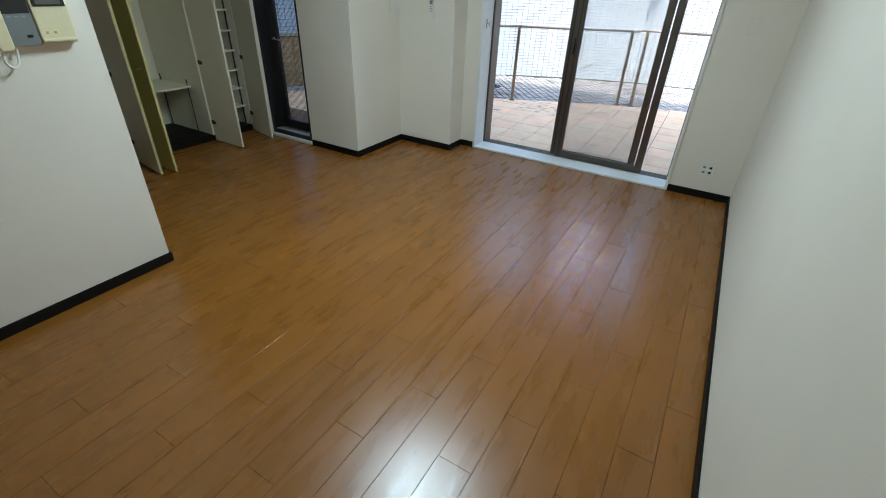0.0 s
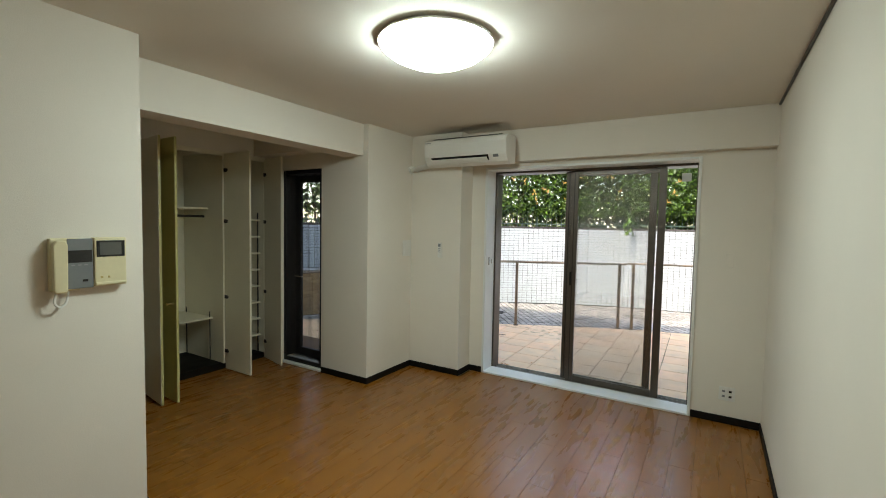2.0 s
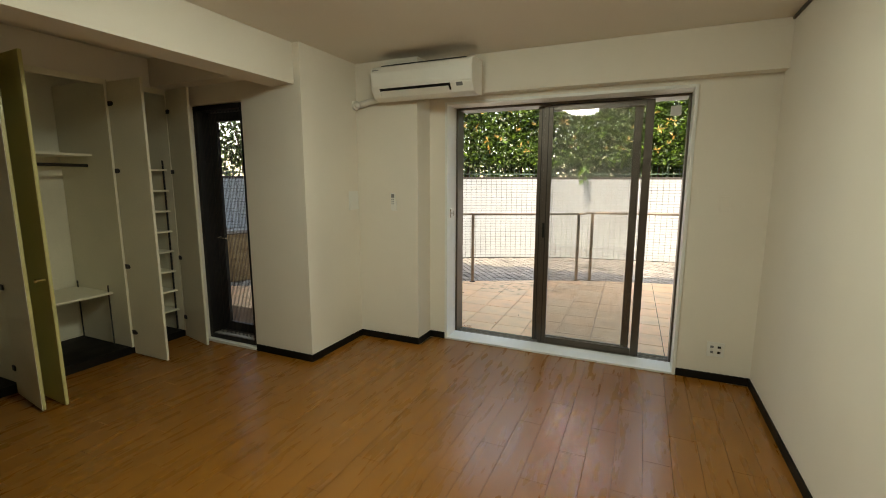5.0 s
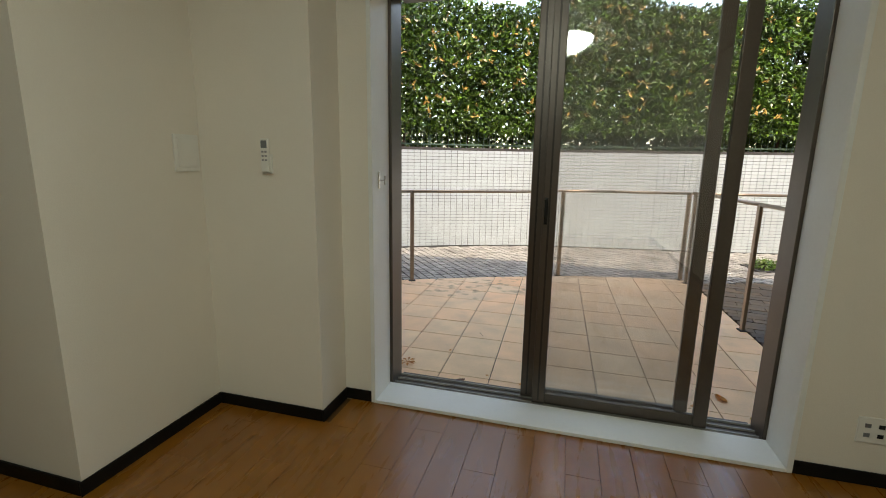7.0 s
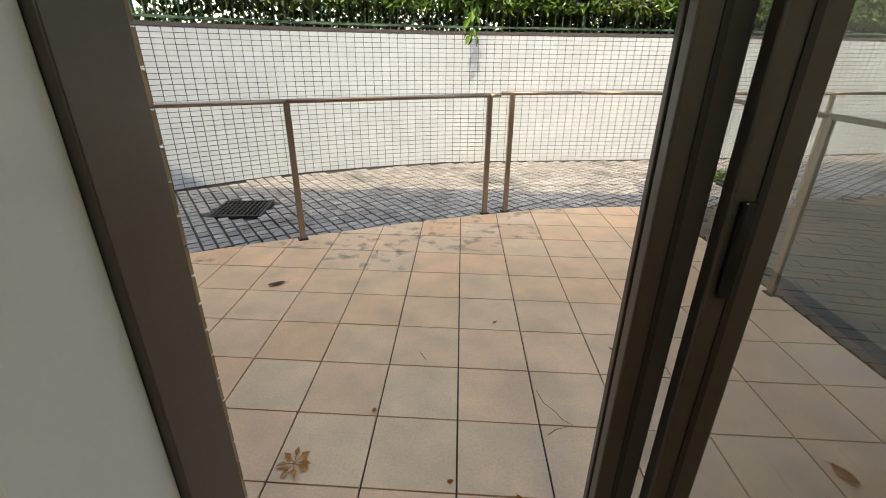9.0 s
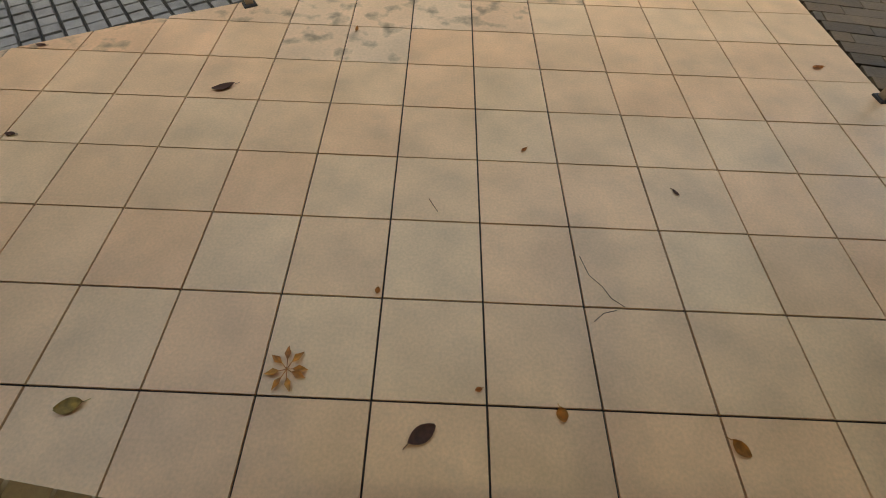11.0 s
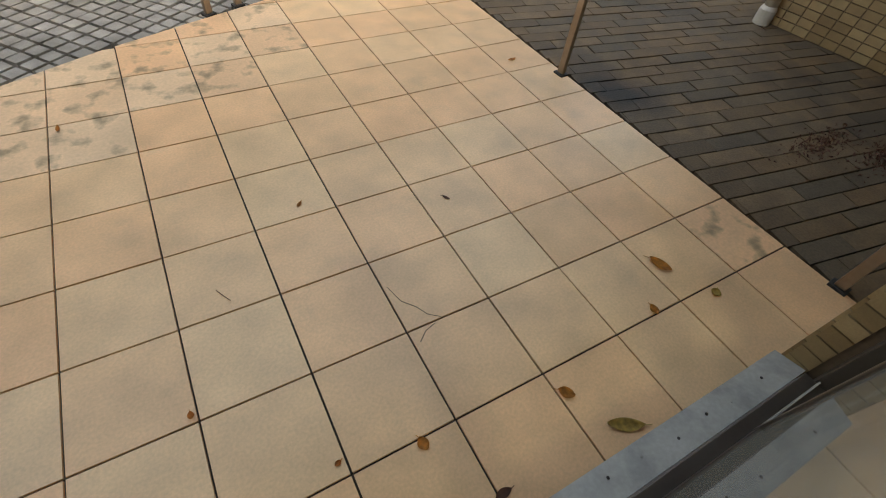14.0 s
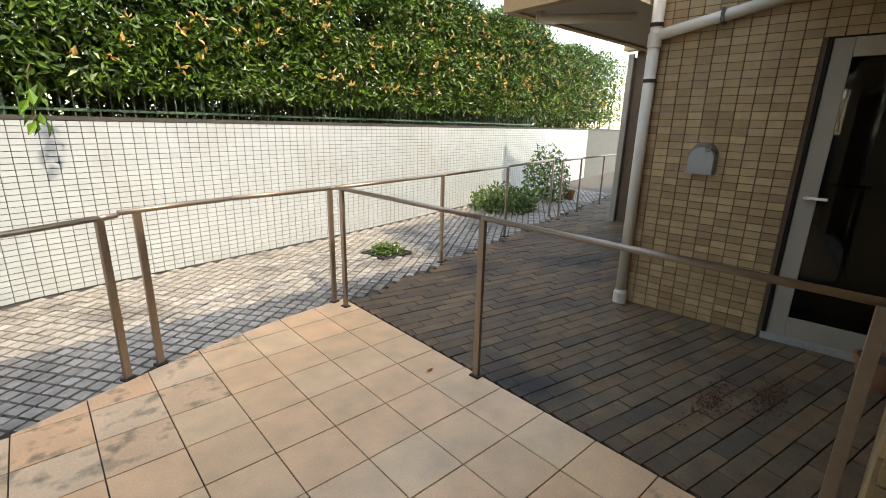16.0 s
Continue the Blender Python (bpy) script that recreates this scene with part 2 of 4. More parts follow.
# ---------------------------------------------------------------- plan
XR = 2.45          # long side wall
XI = -0.68         # intercom wall
XP = -0.985        # pillar face
XC = -2.60         # closet front
BX, BACK, IY = -0.325, -3.38, -3.75      # block side, closet back, end of the intercom wall
YW, YA, YD, YB = -0.48, -0.742, -1.51, -7.0   # window wall, block face, alcove wall, back wall
WX0, WX1, WZ1 = -0.157, 1.930, 2.515           # inner window opening
EDGE = [(-7.2, -0.75), (-4.6, 0.92), (-3.4, 1.65), (-2.5, 2.17), (-1.9, 2.52), (-0.86, 3.06), (-0.14, 3.42), (0.38, 3.63), (1.08, 3.90), (1.82, 4.07), (2.60, 4.17)]
WALLPTS = [(-6.6, -1.6), (-5.6, 0.9), (-4.2, 3.2), (-2.3, 5.05), (-0.4, 6.0), (0.62, 6.27), (2.7, 6.6), (4.6, 6.95), (8.9, 7.95), (14.0, 9.1), (22.0, 10.9)]
WALLTOP = 1.82


def curve(points, step):
    """Even stations along a smooth line through the plan points."""
    ps = [Vector(p) for p in points]
    ps = [2 * ps[0] - ps[1]] + ps + [2 * ps[-1] - ps[-2]]
    fine = []
    for k in range(1, len(ps) - 2):
        p0, p1, p2, p3 = ps[k - 1:k + 3]
        for s in range(40):
            u = s / 40
            fine.append(0.5 * (2 * p1 + (p2 - p0) * u + (2 * p0 - 5 * p1 + 4 * p2 - p3) * u * u + (3 * p1 - p0 - 3 * p2 + p3) * u ** 3))
    fine.append(ps[-2])
    out, left = [fine[0]], step
    for a, b in zip(fine, fine[1:]):
        d = (b - a).length
        while d >= left:
            a = a + (b - a) * (left / d)
            d = (b - a).length
            out.append(a.copy())
            left = step
        left -= d
    return out


# ---------------------------------------------------------------- room shell
structure("subfloor", boxed(-3.55, XR, YB, YW, FLOOR - 0.18, FLOOR - 0.012), GAP, "dark filler in the joints under the floor boards")
structure("wall_side", boxed(XR, XR + 0.15, YB, YW, FLOOR - 0.1, CEIL), WALLPAPER, "long plain off-white wallpapered wall")
structure("wall_back", boxed(-3.55, XR + 0.15, YB - 0.15, YB, FLOOR - 0.1, CEIL), WALLPAPER, "plain off-white wallpapered back wall")
structure("wall_intercom", boxed(XI - 0.15, XI, YB, IY, FLOOR - 0.1, CEIL), WALLPAPER, "off-white wallpapered wall that carries the intercom")
structure("wall_window_side", boxed(WX1, XR + 0.15, YW, -0.27, 0.0, CEIL), WALLPAPER, "off-white wall beside the sliding window")
structure("wall_window_head", boxed(BX, WX1, YW, -0.27, WZ1, CEIL), WALLPAPER, "off-white wall over the sliding window")
structure("wall_window_left", boxed(BX, WX0, YW, -0.27, 0.0, WZ1), WALLPAPER, "narrow off-white wall beside the sliding window")
structure("wall_block", boxed(XP, BX, YA, -0.03, 0.0, CEIL), WALLPAPER, "off-white wallpapered projecting wall block under the air conditioner")
structure("wall_pillar", boxed(-1.65, XP, YD, -0.03, 0.0, CEIL), WALLPAPER, "off-white wallpapered square pillar")
structure("beam_window", boxed(BX, XR, -0.60, YW - 0.002, 2.555, CEIL - 0.002), WALLPAPER, "shallow wallpapered ceiling beam over the window")
structure("beam_alcove", boxed(-1.30, -1.05, IY, YD - 0.002, 2.565, CEIL - 0.002), WALLPAPER, "wallpapered ceiling beam between room and closet alcove")
structure("wall_alcove_head", boxed(-2.30, -1.65, YD, YD + 0.22, 2.475, CEIL), WALLPAPER, "off-white wall over the black framed door")
structure("wall_alcove_left", boxed(-3.55, -2.30, YD, YD + 0.22, 0.0, CEIL), WALLPAPER, "off-white wall at the end of the closet")
structure("soffit_alcove", boxed(-2.60, -1.30, YD - 0.16, YD - 0.003, 2.64, CEIL - 0.003), WALLPAPER, "small wallpapered soffit over the black framed door")
structure("wall_closet_top", boxed(XC - 0.05, XC - 0.001, -5.0, YD - 0.001, 2.63, CEIL - 0.003), WALLPAPER, "off-white wall strip above the closet doors")
structure("wall_closet_back", boxed(-3.55, BACK, -5.0, YD, FLOOR - 0.1, CEIL), CREAM, "cream closet back wall")
structure("wall_closet_end", boxed(BACK, XI - 0.15, -5.15, -5.0, FLOOR - 0.1, CEIL), WALLPAPER, "plain wall that closes the alcove")
structure("ceiling", boxed(-3.55, XR + 0.15, YB - 0.15, 0.0, CEIL, CEIL + 0.12), CEILPAPER, "plain warm white papered ceiling")


def skirting(i, *a):
    structure("baseboard_%d" % i, boxed(*a, bevel=0.003), BASE, "dark brown painted baseboard")


H0, H1, T = FLOOR, FLOOR + 0.065, 0.012
skirting(1, XR - T, XR - 0.001, YB, YW - T, H0, H1)
skirting(2, WX1 + 0.002, XR - 0.002, YW - T, YW - 0.001, H0, H1)
skirting(3, BX, WX0 - 0.002, YW - T, YW - 0.001, H0, H1)
skirting(4, BX + 0.001, BX + T, YA - T, YW - T - 0.002, H0, H1)
skirting(5, XP + T, BX - 0.001, YA - T, YA - 0.001, H0, H1)
skirting(6, XP + 0.001, XP + T, YD - T, YA - 0.002, H0, H1)
skirting(7, -1.64, XP - 0.001, YD - T, YD - 0.001, H0, H1)
skirting(8, XI + 0.001, XI + T, YB, IY + T, H0, H1)
skirting(9, XI - 0.15, XI - 0.001, IY + 0.001, IY + T, H0, H1)

# picture rail line at the top of the long wall
structure("trim_picture_rail", boxed(XR - 0.016, XR - 0.002, YB, -0.61, CEIL - 0.022, CEIL - 0.003, bevel=0.002), DARKSTEEL, "thin dark metal picture rail under the ceiling")


# ---------------------------------------------------------------- sliding window
def frame_parts(parent, x0, x1, y0, y1, z0, z1, w, material, names=("stile", "rail"), wb=None, bevel=0.004):
    wb = w if wb is None else wb
    part(names[0], boxed(x0, x0 + w, y0, y1, z0, z1, bevel=bevel), material, parent)
    part(names[0], boxed(x1 - w, x1, y0, y1, z0, z1, bevel=bevel), material, parent)
    part(names[1], boxed(x0 + w + 0.001, x1 - w - 0.001, y0, y1, z0, z0 + wb, bevel=bevel), material, parent)
    part(names[1], boxed(x0 + w + 0.001, x1 - w - 0.001, y0, y1, z1 - w, z1, bevel=bevel), material, parent)


win = tagged(new("window_1"), "wide sliding terrace window with bronze aluminium sashes standing open", "window", kind="structure")
part("casing", boxed(WX0, WX0 + 0.025, YW - 0.018, -0.27, FLOOR + 0.002, WZ1, bevel=0.003), CASING, win)
part("casing", boxed(WX1 - 0.025, WX1, YW - 0.018, -0.27, FLOOR + 0.002, WZ1, bevel=0.003), CASING, win)
part("casing", boxed(WX0 + 0.026, WX1 - 0.026, YW - 0.018, -0.27, WZ1 - 0.025, WZ1, bevel=0.003), CASING, win)
part("window_sill", boxed(WX0 + 0.026, WX1 - 0.026, YW - 0.02, -0.27, FLOOR + 0.002, FLOOR + 0.022, bevel=0.003), CASING, win, "white painted wooden sill board")
FX0, FX1, FZ1 = -0.15, 1.925, 2.47
part("window_frame", boxed(FX0 - 0.05, FX0 + 0.035, -0.268, -0.115, 0.12, 2.56, bevel=0.003), ALU, win)
part("window_frame", boxed(FX1 - 0.035, FX1 + 0.06, -0.268, -0.115, 0.12, 2.56, bevel=0.003), ALU, win)
part("window_frame", boxed(FX0 + 0.036, FX1 - 0.036, -0.268, -0.05, FZ1, 2.56, bevel=0.003), ALU, win)
part("track", boxed(FX0 + 0.036, FX1 - 0.036, -0.268, -0.08, 0.12, 0.205, bevel=0.003), ALU, win)
for yy in (-0.235, -0.18, -0.125):
    part("track_rib", boxed(FX0 + 0.036, FX1 - 0.036, yy - 0.003, yy + 0.003, 0.206, 0.217), ALU_SILL, win)
out = part("outer_sill", extrude([(-0.079, 0.135), (0.03, 0.105), (0.03, 0.07), (-0.079, 0.07)], -0.195, 1.975), ALU_SILL, win, "weathered grey aluminium outer sill with screws")
rs = random.Random(3)
for k in range(14):
    part("screw", lathe([(0.005, 0), (0.006, 0.002), (0.003, 0.004)], 8, Matrix.Translation((-0.1 + k * 0.145 + rs.uniform(-0.03, 0.03), -0.02 + rs.uniform(-0.012, 0.012), 0.120))), DARKSTEEL if k % 3 else ALU_SILL, out)
for x0, x1, y0 in ((0.735, 1.640, -0.250), (0.665, 1.555, -0.195)):
    sash = part("sash", boxed(x0, x0 + 0.072, y0, y0 + 0.032, 0.222, FZ1 - 0.003, bevel=0.004), ALU, win, "bronze aluminium glazed sliding sash")
    part("stile_groove", boxed(x0 + 0.030, x0 + 0.040, y0 - 0.003, y0 - 0.0005, 0.24, FZ1 - 0.02), DARKSTEEL, sash)
    part("stile", boxed(x1 - 0.066, x1, y0, y0 + 0.032, 0.222, FZ1 - 0.003, bevel=0.004), ALU, sash)
    part("rail", boxed(x0 + 0.073, x1 - 0.067, y0 + 0.003, y0 + 0.029, 0.222, 0.285, bevel=0.003), ALU, sash)
    part("rail", boxed(x0 + 0.073, x1 - 0.067, y0 + 0.003, y0 + 0.029, FZ1 - 0.053, FZ1 - 0.003, bevel=0.003), ALU, sash)
    pane = part("pane", boxed(x0 + 0.074, x1 - 0.068, y0 + 0.013, y0 + 0.018, 0.286, FZ1 - 0.054), CLEAR, sash)
    pane.visible_shadow = False
scr = part("insect_screen", boxed(0.672, 0.707, -0.138, -0.118, 0.222, FZ1 - 0.003, bevel=0.003), ALU, win, "grey insect screen in a slim bronze frame")
part("stile", boxed(1.520, 1.545, -0.138, -0.118, 0.222, FZ1 - 0.003, bevel=0.003), ALU, scr)
part("rail", boxed(0.708, 1.519, -0.136, -0.120, 0.222, 0.262), ALU, scr)
part("rail", boxed(0.708, 1.519, -0.136, -0.120, FZ1 - 0.038, FZ1 - 0.003), ALU, scr)
net = part("net", boxed(0.708, 1.519, -0.129, -0.127, 0.263, FZ1 - 0.039), MESHSCREEN, scr)
net.visible_shadow = False
part("latch", boxed(0.745, 0.763, -0.265, -0.254, 1.26, 1.40, bevel=0.003), DARKP, win, "black sash latch")
part("keeper", boxed(-0.131, -0.125, -0.43, -0.41, 1.43, 1.52, bevel=0.003), CHROME, win, "small chrome hook plate")
part("hook", tube(tube(bmesh.new(), (-0.128, -0.42, 1.475), (-0.095, -0.42, 1.475), 0.004), (-0.095, -0.42, 1.45), (-0.095, -0.42, 1.50), 0.004), CHROME, win)
part("sticker", boxed(1.76, 1.84, -0.1815, -0.1790, 2.33, 2.41), CASING, win, "small white sticker")

# ---------------------------------------------------------------- black framed glass door of the alcove
dr = tagged(new("door_1"), "narrow glazed garden door in a black frame behind a pleated screen", "door", kind="structure")
DX0, DX1, DZ0, DZ1 = -2.298, -1.655, FLOOR + 0.03, 2.47
part("sill", boxed(DX0, DX1, YD - 0.02, YD + 0.2, FLOOR + 0.002, DZ0 - 0.001, bevel=0.003), CASING, dr, "white door sill")
frame_parts(dr, DX0, DX1, YD + 0.02, YD + 0.2, DZ0, DZ1, 0.045, BLACK, ("door_frame", "door_frame"))
leaf = part("door_leaf", boxed(DX0 + 0.046, DX0 + 0.13, YD + 0.155, YD + 0.195, DZ0 + 0.05, DZ1 - 0.05, bevel=0.004), BLACK, dr)
part("stile", boxed(DX1 - 0.12, DX1 - 0.046, YD + 0.155, YD + 0.195, DZ0 + 0.05, DZ1 - 0.05, bevel=0.004), BLACK, leaf)
part("rail", boxed(DX0 + 0.131, DX1 - 0.121, YD + 0.155, YD + 0.195, DZ0 + 0.05, DZ0 + 0.14, bevel=0.004), BLACK, leaf)
part("rail", boxed(DX0 + 0.131, DX1 - 0.121, YD + 0.155, YD + 0.195, DZ1 - 0.13, DZ1 - 0.05, bevel=0.004), BLACK, leaf)
pane = part("pane", boxed(DX0 + 0.131, DX1 - 0.121, YD + 0.172, YD + 0.177, DZ0 + 0.141, DZ1 - 0.131), CLEAR, leaf)
pane.visible_shadow = False
part("lever_handle", tube(tube(bmesh.new(), (DX0 + 0.12, YD + 0.13, 1.24), (DX0 + 0.12, YD + 0.09, 1.24), 0.009), (DX0 + 0.11, YD + 0.09, 1.24), (DX0 + 0.24, YD + 0.09, 1.235), 0.009), CHROME, leaf, "slim grey lever handle")
slat = mesh_of("pleat", boxed(-0.0012, 0.0012, -0.0014, 0.0014, DZ0 + 0.05, DZ1 - 0.05), DARKSTEEL)
for k in range(30):
    s = new("pleat", slat)
    s.parent = dr
    s.location = (DX0 + 0.055 + k * 0.0183, YD + 0.07, 0)
part("sill_grille", boxed(DX0 + 0.05, DX1 - 0.05, YD + 0.03, YD + 0.12, DZ0 + 0.046, DZ0 + 0.052), ALU_SILL, dr)


# ---------------------------------------------------------------- closet
def closet(y0, y1, name, label):
    c = thing(name, label, "closet")
    part("side_panel", boxed(BACK + 0.005, XC, y0, y0 + 0.02, FLOOR + 0.07, 2.629), CREAM, c)
    part("side_panel", boxed(BACK + 0.005, XC, y1 - 0.02, y1, FLOOR + 0.07, 2.629), CREAM, c)
    part("plinth", boxed(BACK + 0.07, XC - 0.03, y0, y1, FLOOR + 0.001, FLOOR + 0.069), BASE, c, "dark recessed plinth")
    part("top_rail", boxed(XC - 0.02, XC, y0 + 0.021, y1 - 0.021, 2.585, 2.629), CREAM, c)
    return c


c1 = closet(-2.85, -2.045, "wardrobe", "open cream wardrobe with shelf, hanging rod and low shelf")
part("shelf", boxed(BACK + 0.02, -2.87, -2.829, -2.066, 2.0, 2.02, bevel=0.002), CREAM, c1)
part("hanging_rod", tube(bmesh.new(), (-2.96, -2.829, 1.92), (-2.96, -2.066, 1.92), 0.014), DARKSTEEL, c1, "dark steel hanging rod")
low = part("low_shelf", boxed(BACK + 0.02, -2.80, -2.829, -2.066, 0.755, 0.775, bevel=0.002), CREAM, c1)
part("shelf_leg", tube(bmesh.new(), (-2.82, -2.09, FLOOR + 0.075), (-2.82, -2.09, 0.84), 0.006), DARKSTEEL, low)
part("shelf_leg", tube(bmesh.new(), (-3.30, -2.09, FLOOR + 0.075), (-3.30, -2.09, 0.84), 0.006), DARKSTEEL, low)
part("floor_panel", boxed(BACK + 0.02, XC - 0.031, -2.829, -2.066, FLOOR + 0.0695, FLOOR + 0.073), BASE, c1, "dark closet floor")
c2 = closet(-2.04, -1.52, "shoe_cabinet", "open cream shoe cabinet with many narrow shelves")
for k in range(8):
    z = 0.48 + k * 0.20
    part("shelf", boxed(BACK + 0.02, XC - 0.06, -2.019, -1.541, z, z + 0.016, bevel=0.002), CREAM, c2)
for y in (-1.555, -2.005):
    part("shelf_rail", boxed(XC - 0.10, XC - 0.088, y - 0.006, y + 0.006, FLOOR + 0.08, 1.98), DARKSTEEL, c2, "dark slotted shelf rail")
c0 = closet(-3.65, -2.855, "wardrobe", "cream wardrobe beside the alcove, half hidden by its door")
part("shelf", boxed(BACK + 0.02, -2.87, -3.629, -2.876, 2.0, 2.02), CREAM, c0)


def closet_door(hinge, tip, label, front, back, hinge_side, handle=None):
    """A panel standing open, from its hinge to its free edge; hinges on the inner face."""
    h, t = Vector(hinge), Vector(tip)
    d = thing("closet_door", label, "closet door", (h.x, h.y, 0), math.degrees(math.atan2(t.y - h.y, t.x - h.x)), "closet doors")
    w = (t - h).length
    part("panel", boxed(0.004, w, 0.002, 0.020, FLOOR + 0.012, 2.61, bevel=0.002), front, d)
    part("inner_face", boxed(0.005, w - 0.001, -0.0015, 0.0015, FLOOR + 0.013, 2.609), back, d)
    for z in (0.42, 1.03, 1.87, 2.43):
        hg = part("hinge", boxed(0.01, 0.055, hinge_side, hinge_side + 0.012, z - 0.02, z + 0.02, bevel=0.003), DARKSTEEL, d, "dark concealed hinge")
        part("hinge_cup", lathe([(0.017, 0), (0.017, 0.006), (0.012, 0.008)], 14, Matrix.Translation((0.065, hinge_side + 0.004, z)) @ pose(0, 0, 0, 90)), DARKSTEEL, hg)
    if handle is not None:
        hd = part("handle", tube(bmesh.new(), (w - 0.05, handle, 1.12), (w - 0.05, handle - 0.045, 1.12), 0.007), BRASS, d, "small brass knob")
        part("knob", lathe([(0.004, 0), (0.013, 0.004), (0.013, 0.012), (0.006, 0.016)], 14, Matrix.Translation((w - 0.05, handle - 0.045, 1.12)) @ pose(0, 0, 0, 90)), BRASS, hd)
    return d


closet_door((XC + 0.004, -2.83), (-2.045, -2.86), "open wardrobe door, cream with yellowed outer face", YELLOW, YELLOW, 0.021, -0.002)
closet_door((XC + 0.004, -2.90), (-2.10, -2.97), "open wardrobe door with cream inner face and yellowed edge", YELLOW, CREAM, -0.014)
closet_door((XC + 0.004, -2.045), (-2.15, -2.045), "open cream wardrobe door seen on its hinge side", CREAM, CREAM, -0.014)
closet_door((XC + 0.004, -1.535), (-2.16, -1.64), "open cream shoe cabinet door beside the black framed door", CREAM, CREAM, -0.014)


# ---------------------------------------------------------------- things of the room
ac = thing("air_conditioner", "white wall-mounted split air conditioner with dark outlet slot", "air conditioner", (-0.03, 0, 0.21))
ac.scale = (1.08, 1, 1)
prof = [(YA - 0.004, 2.30), (YA - 0.004, 2.565), (YA - 0.05, 2.575), (YA - 0.20, 2.565), (YA - 0.235, 2.545), (YA - 0.245, 2.50), (YA - 0.235, 2.37), (YA - 0.19, 2.305), (YA - 0.12, 2.285)]
part("body", extrude(prof, -0.58, 0.30, 0.004), PLASTIC, ac)
part("front_panel", extrude([(YA - 0.238, 2.55), (YA - 0.252, 2.50), (YA - 0.243, 2.385), (YA - 0.232, 2.385), (YA - 0.232, 2.548)], -0.572, 0.292, 0.002), PLASTIC, ac)
part("top_grille", extrude([(YA - 0.03, 2.577), (YA - 0.03, 2.581), (YA - 0.21, 2.571), (YA - 0.21, 2.567)], -0.5, 0.24), DARKP, ac, "dark intake grille")
part("outlet_slot", extrude([(YA - 0.236, 2.374), (YA - 0.240, 2.370), (YA - 0.205, 2.322), (YA - 0.2, 2.325)], -0.50, 0.12), DARKP, ac, "dark air outlet slot")
part("louvre", extrude([(YA - 0.243, 2.350), (YA - 0.246, 2.346), (YA - 0.216, 2.317), (YA - 0.212, 2.320)], -0.49, 0.11, 0.001), PLASTIC, ac)
part("display", extrude([(YA - 0.239, 2.372), (YA - 0.243, 2.368), (YA - 0.226, 2.345), (YA - 0.222, 2.349)], 0.17, 0.22), GREYP, ac)
part("mark", extrude([(YA - 0.2515, 2.530), (YA - 0.2535, 2.530), (YA - 0.2545, 2.522), (YA - 0.2525, 2.522)], -0.56, -0.50), MARKGREY, ac)
pipe = thing("pipe_cover", "beige wrapped refrigerant pipe of the air conditioner", "pipe")
part("pipe", tube(tube(bmesh.new(), (-0.66, YA - 0.045, 2.545), (-0.90, YA - 0.04, 2.50), 0.030, 14), (-0.895, YA - 0.04, 2.50), (XP + 0.004, YA - 0.03, 2.50), 0.030, 14), PLASTIC, pipe, smooth=True)
part("wall_cap", tube(bmesh.new(), (-0.955, YA - 0.035, 2.50), (XP + 0.002, YA - 0.03, 2.50), 0.044, 18), PLASTIC, pipe)

lamp = thing("ceiling_lamp", "round lit ceiling lamp with milky domed shade", "ceiling lamp", (0.70, -2.90, CEIL))
part("base", lathe([(0.18, -0.03), (0.19, -0.002)], 40), PLASTIC, lamp)
part("shade", lathe([(0.02, -0.135), (0.10, -0.13), (0.18, -0.112), (0.25, -0.08), (0.30, -0.042), (0.312, -0.022), (0.30, -0.012)], 56), LAMPGLOW, lamp, "milky glowing shade", smooth=True)
part("rim", lathe([(0.308, -0.024), (0.318, -0.022), (0.318, -0.012), (0.300, -0.010)], 56), PLASTIC, lamp)

smoke = thing("smoke_detector", "small round yellowed smoke detector on the ceiling", "smoke detector", (0.73, -3.68, CEIL))
part("base", lathe([(0.056, -0.012), (0.06, -0.001)], 28), AGED, smoke)
part("sensor", lathe([(0.012, -0.052), (0.022, -0.05), (0.030, -0.034), (0.046, -0.030), (0.050, -0.0125)], 28), AGED, smoke)

ic = thing("intercom", "yellowed wall intercom with handset and small monitor", "intercom", (XI, -0.165, 0.019))
ic.scale = (1, 1.05, 1.10)
part("phone_base", boxed(0.001, 0.038, -3.815, -3.70, 1.365, 1.60, bevel=0.006), AGED, ic)
hs = part("handset", extrude([(-3.807, 1.36), (-3.812, 1.375), (-3.812, 1.57), (-3.80, 1.590), (-3.765, 1.590), (-3.757, 1.57), (-3.760, 1.37), (-3.767, 1.36)], 0.040, 0.075, 0.006), AGED, ic, "cream handset in its cradle")
pn = part("panel", boxed(0.0385, 0.043, -3.752, -3.652, 1.372, 1.598, bevel=0.002), GREYP, ic, "grey button panel")
part("display", boxed(0.0432, 0.0450, -3.750, -3.656, 1.49, 1.545), DARKP, pn)
for k in range(3):
    part("mark", boxed(0.0432, 0.0442, -3.738 + 0.025 * k, -3.724 + 0.025 * k, 1.476, 1.481), MARKGREY, pn)
part("button", boxed(0.0432, 0.0452, -3.695, -3.675, 1.402, 1.412), DARKP, pn)
mo = part("monitor", boxed(0.001, 0.05, -3.648, -3.512, 1.375, 1.602, bevel=0.005), AGED, ic, "cream monitor unit")
part("bezel", boxed(0.0502, 0.0530, -3.640, -3.520, 1.512, 1.588, bevel=0.001), DARKP, mo)
part("screen", boxed(0.0532, 0.0542, -3.628, -3.535, 1.520, 1.580), SCREEN, mo)
for y in (-3.62, -3.59):
    part("button", boxed(0.0502, 0.0532, y - 0.005, y + 0.005, 1.412, 1.422, bevel=0.001), BRASS, mo)
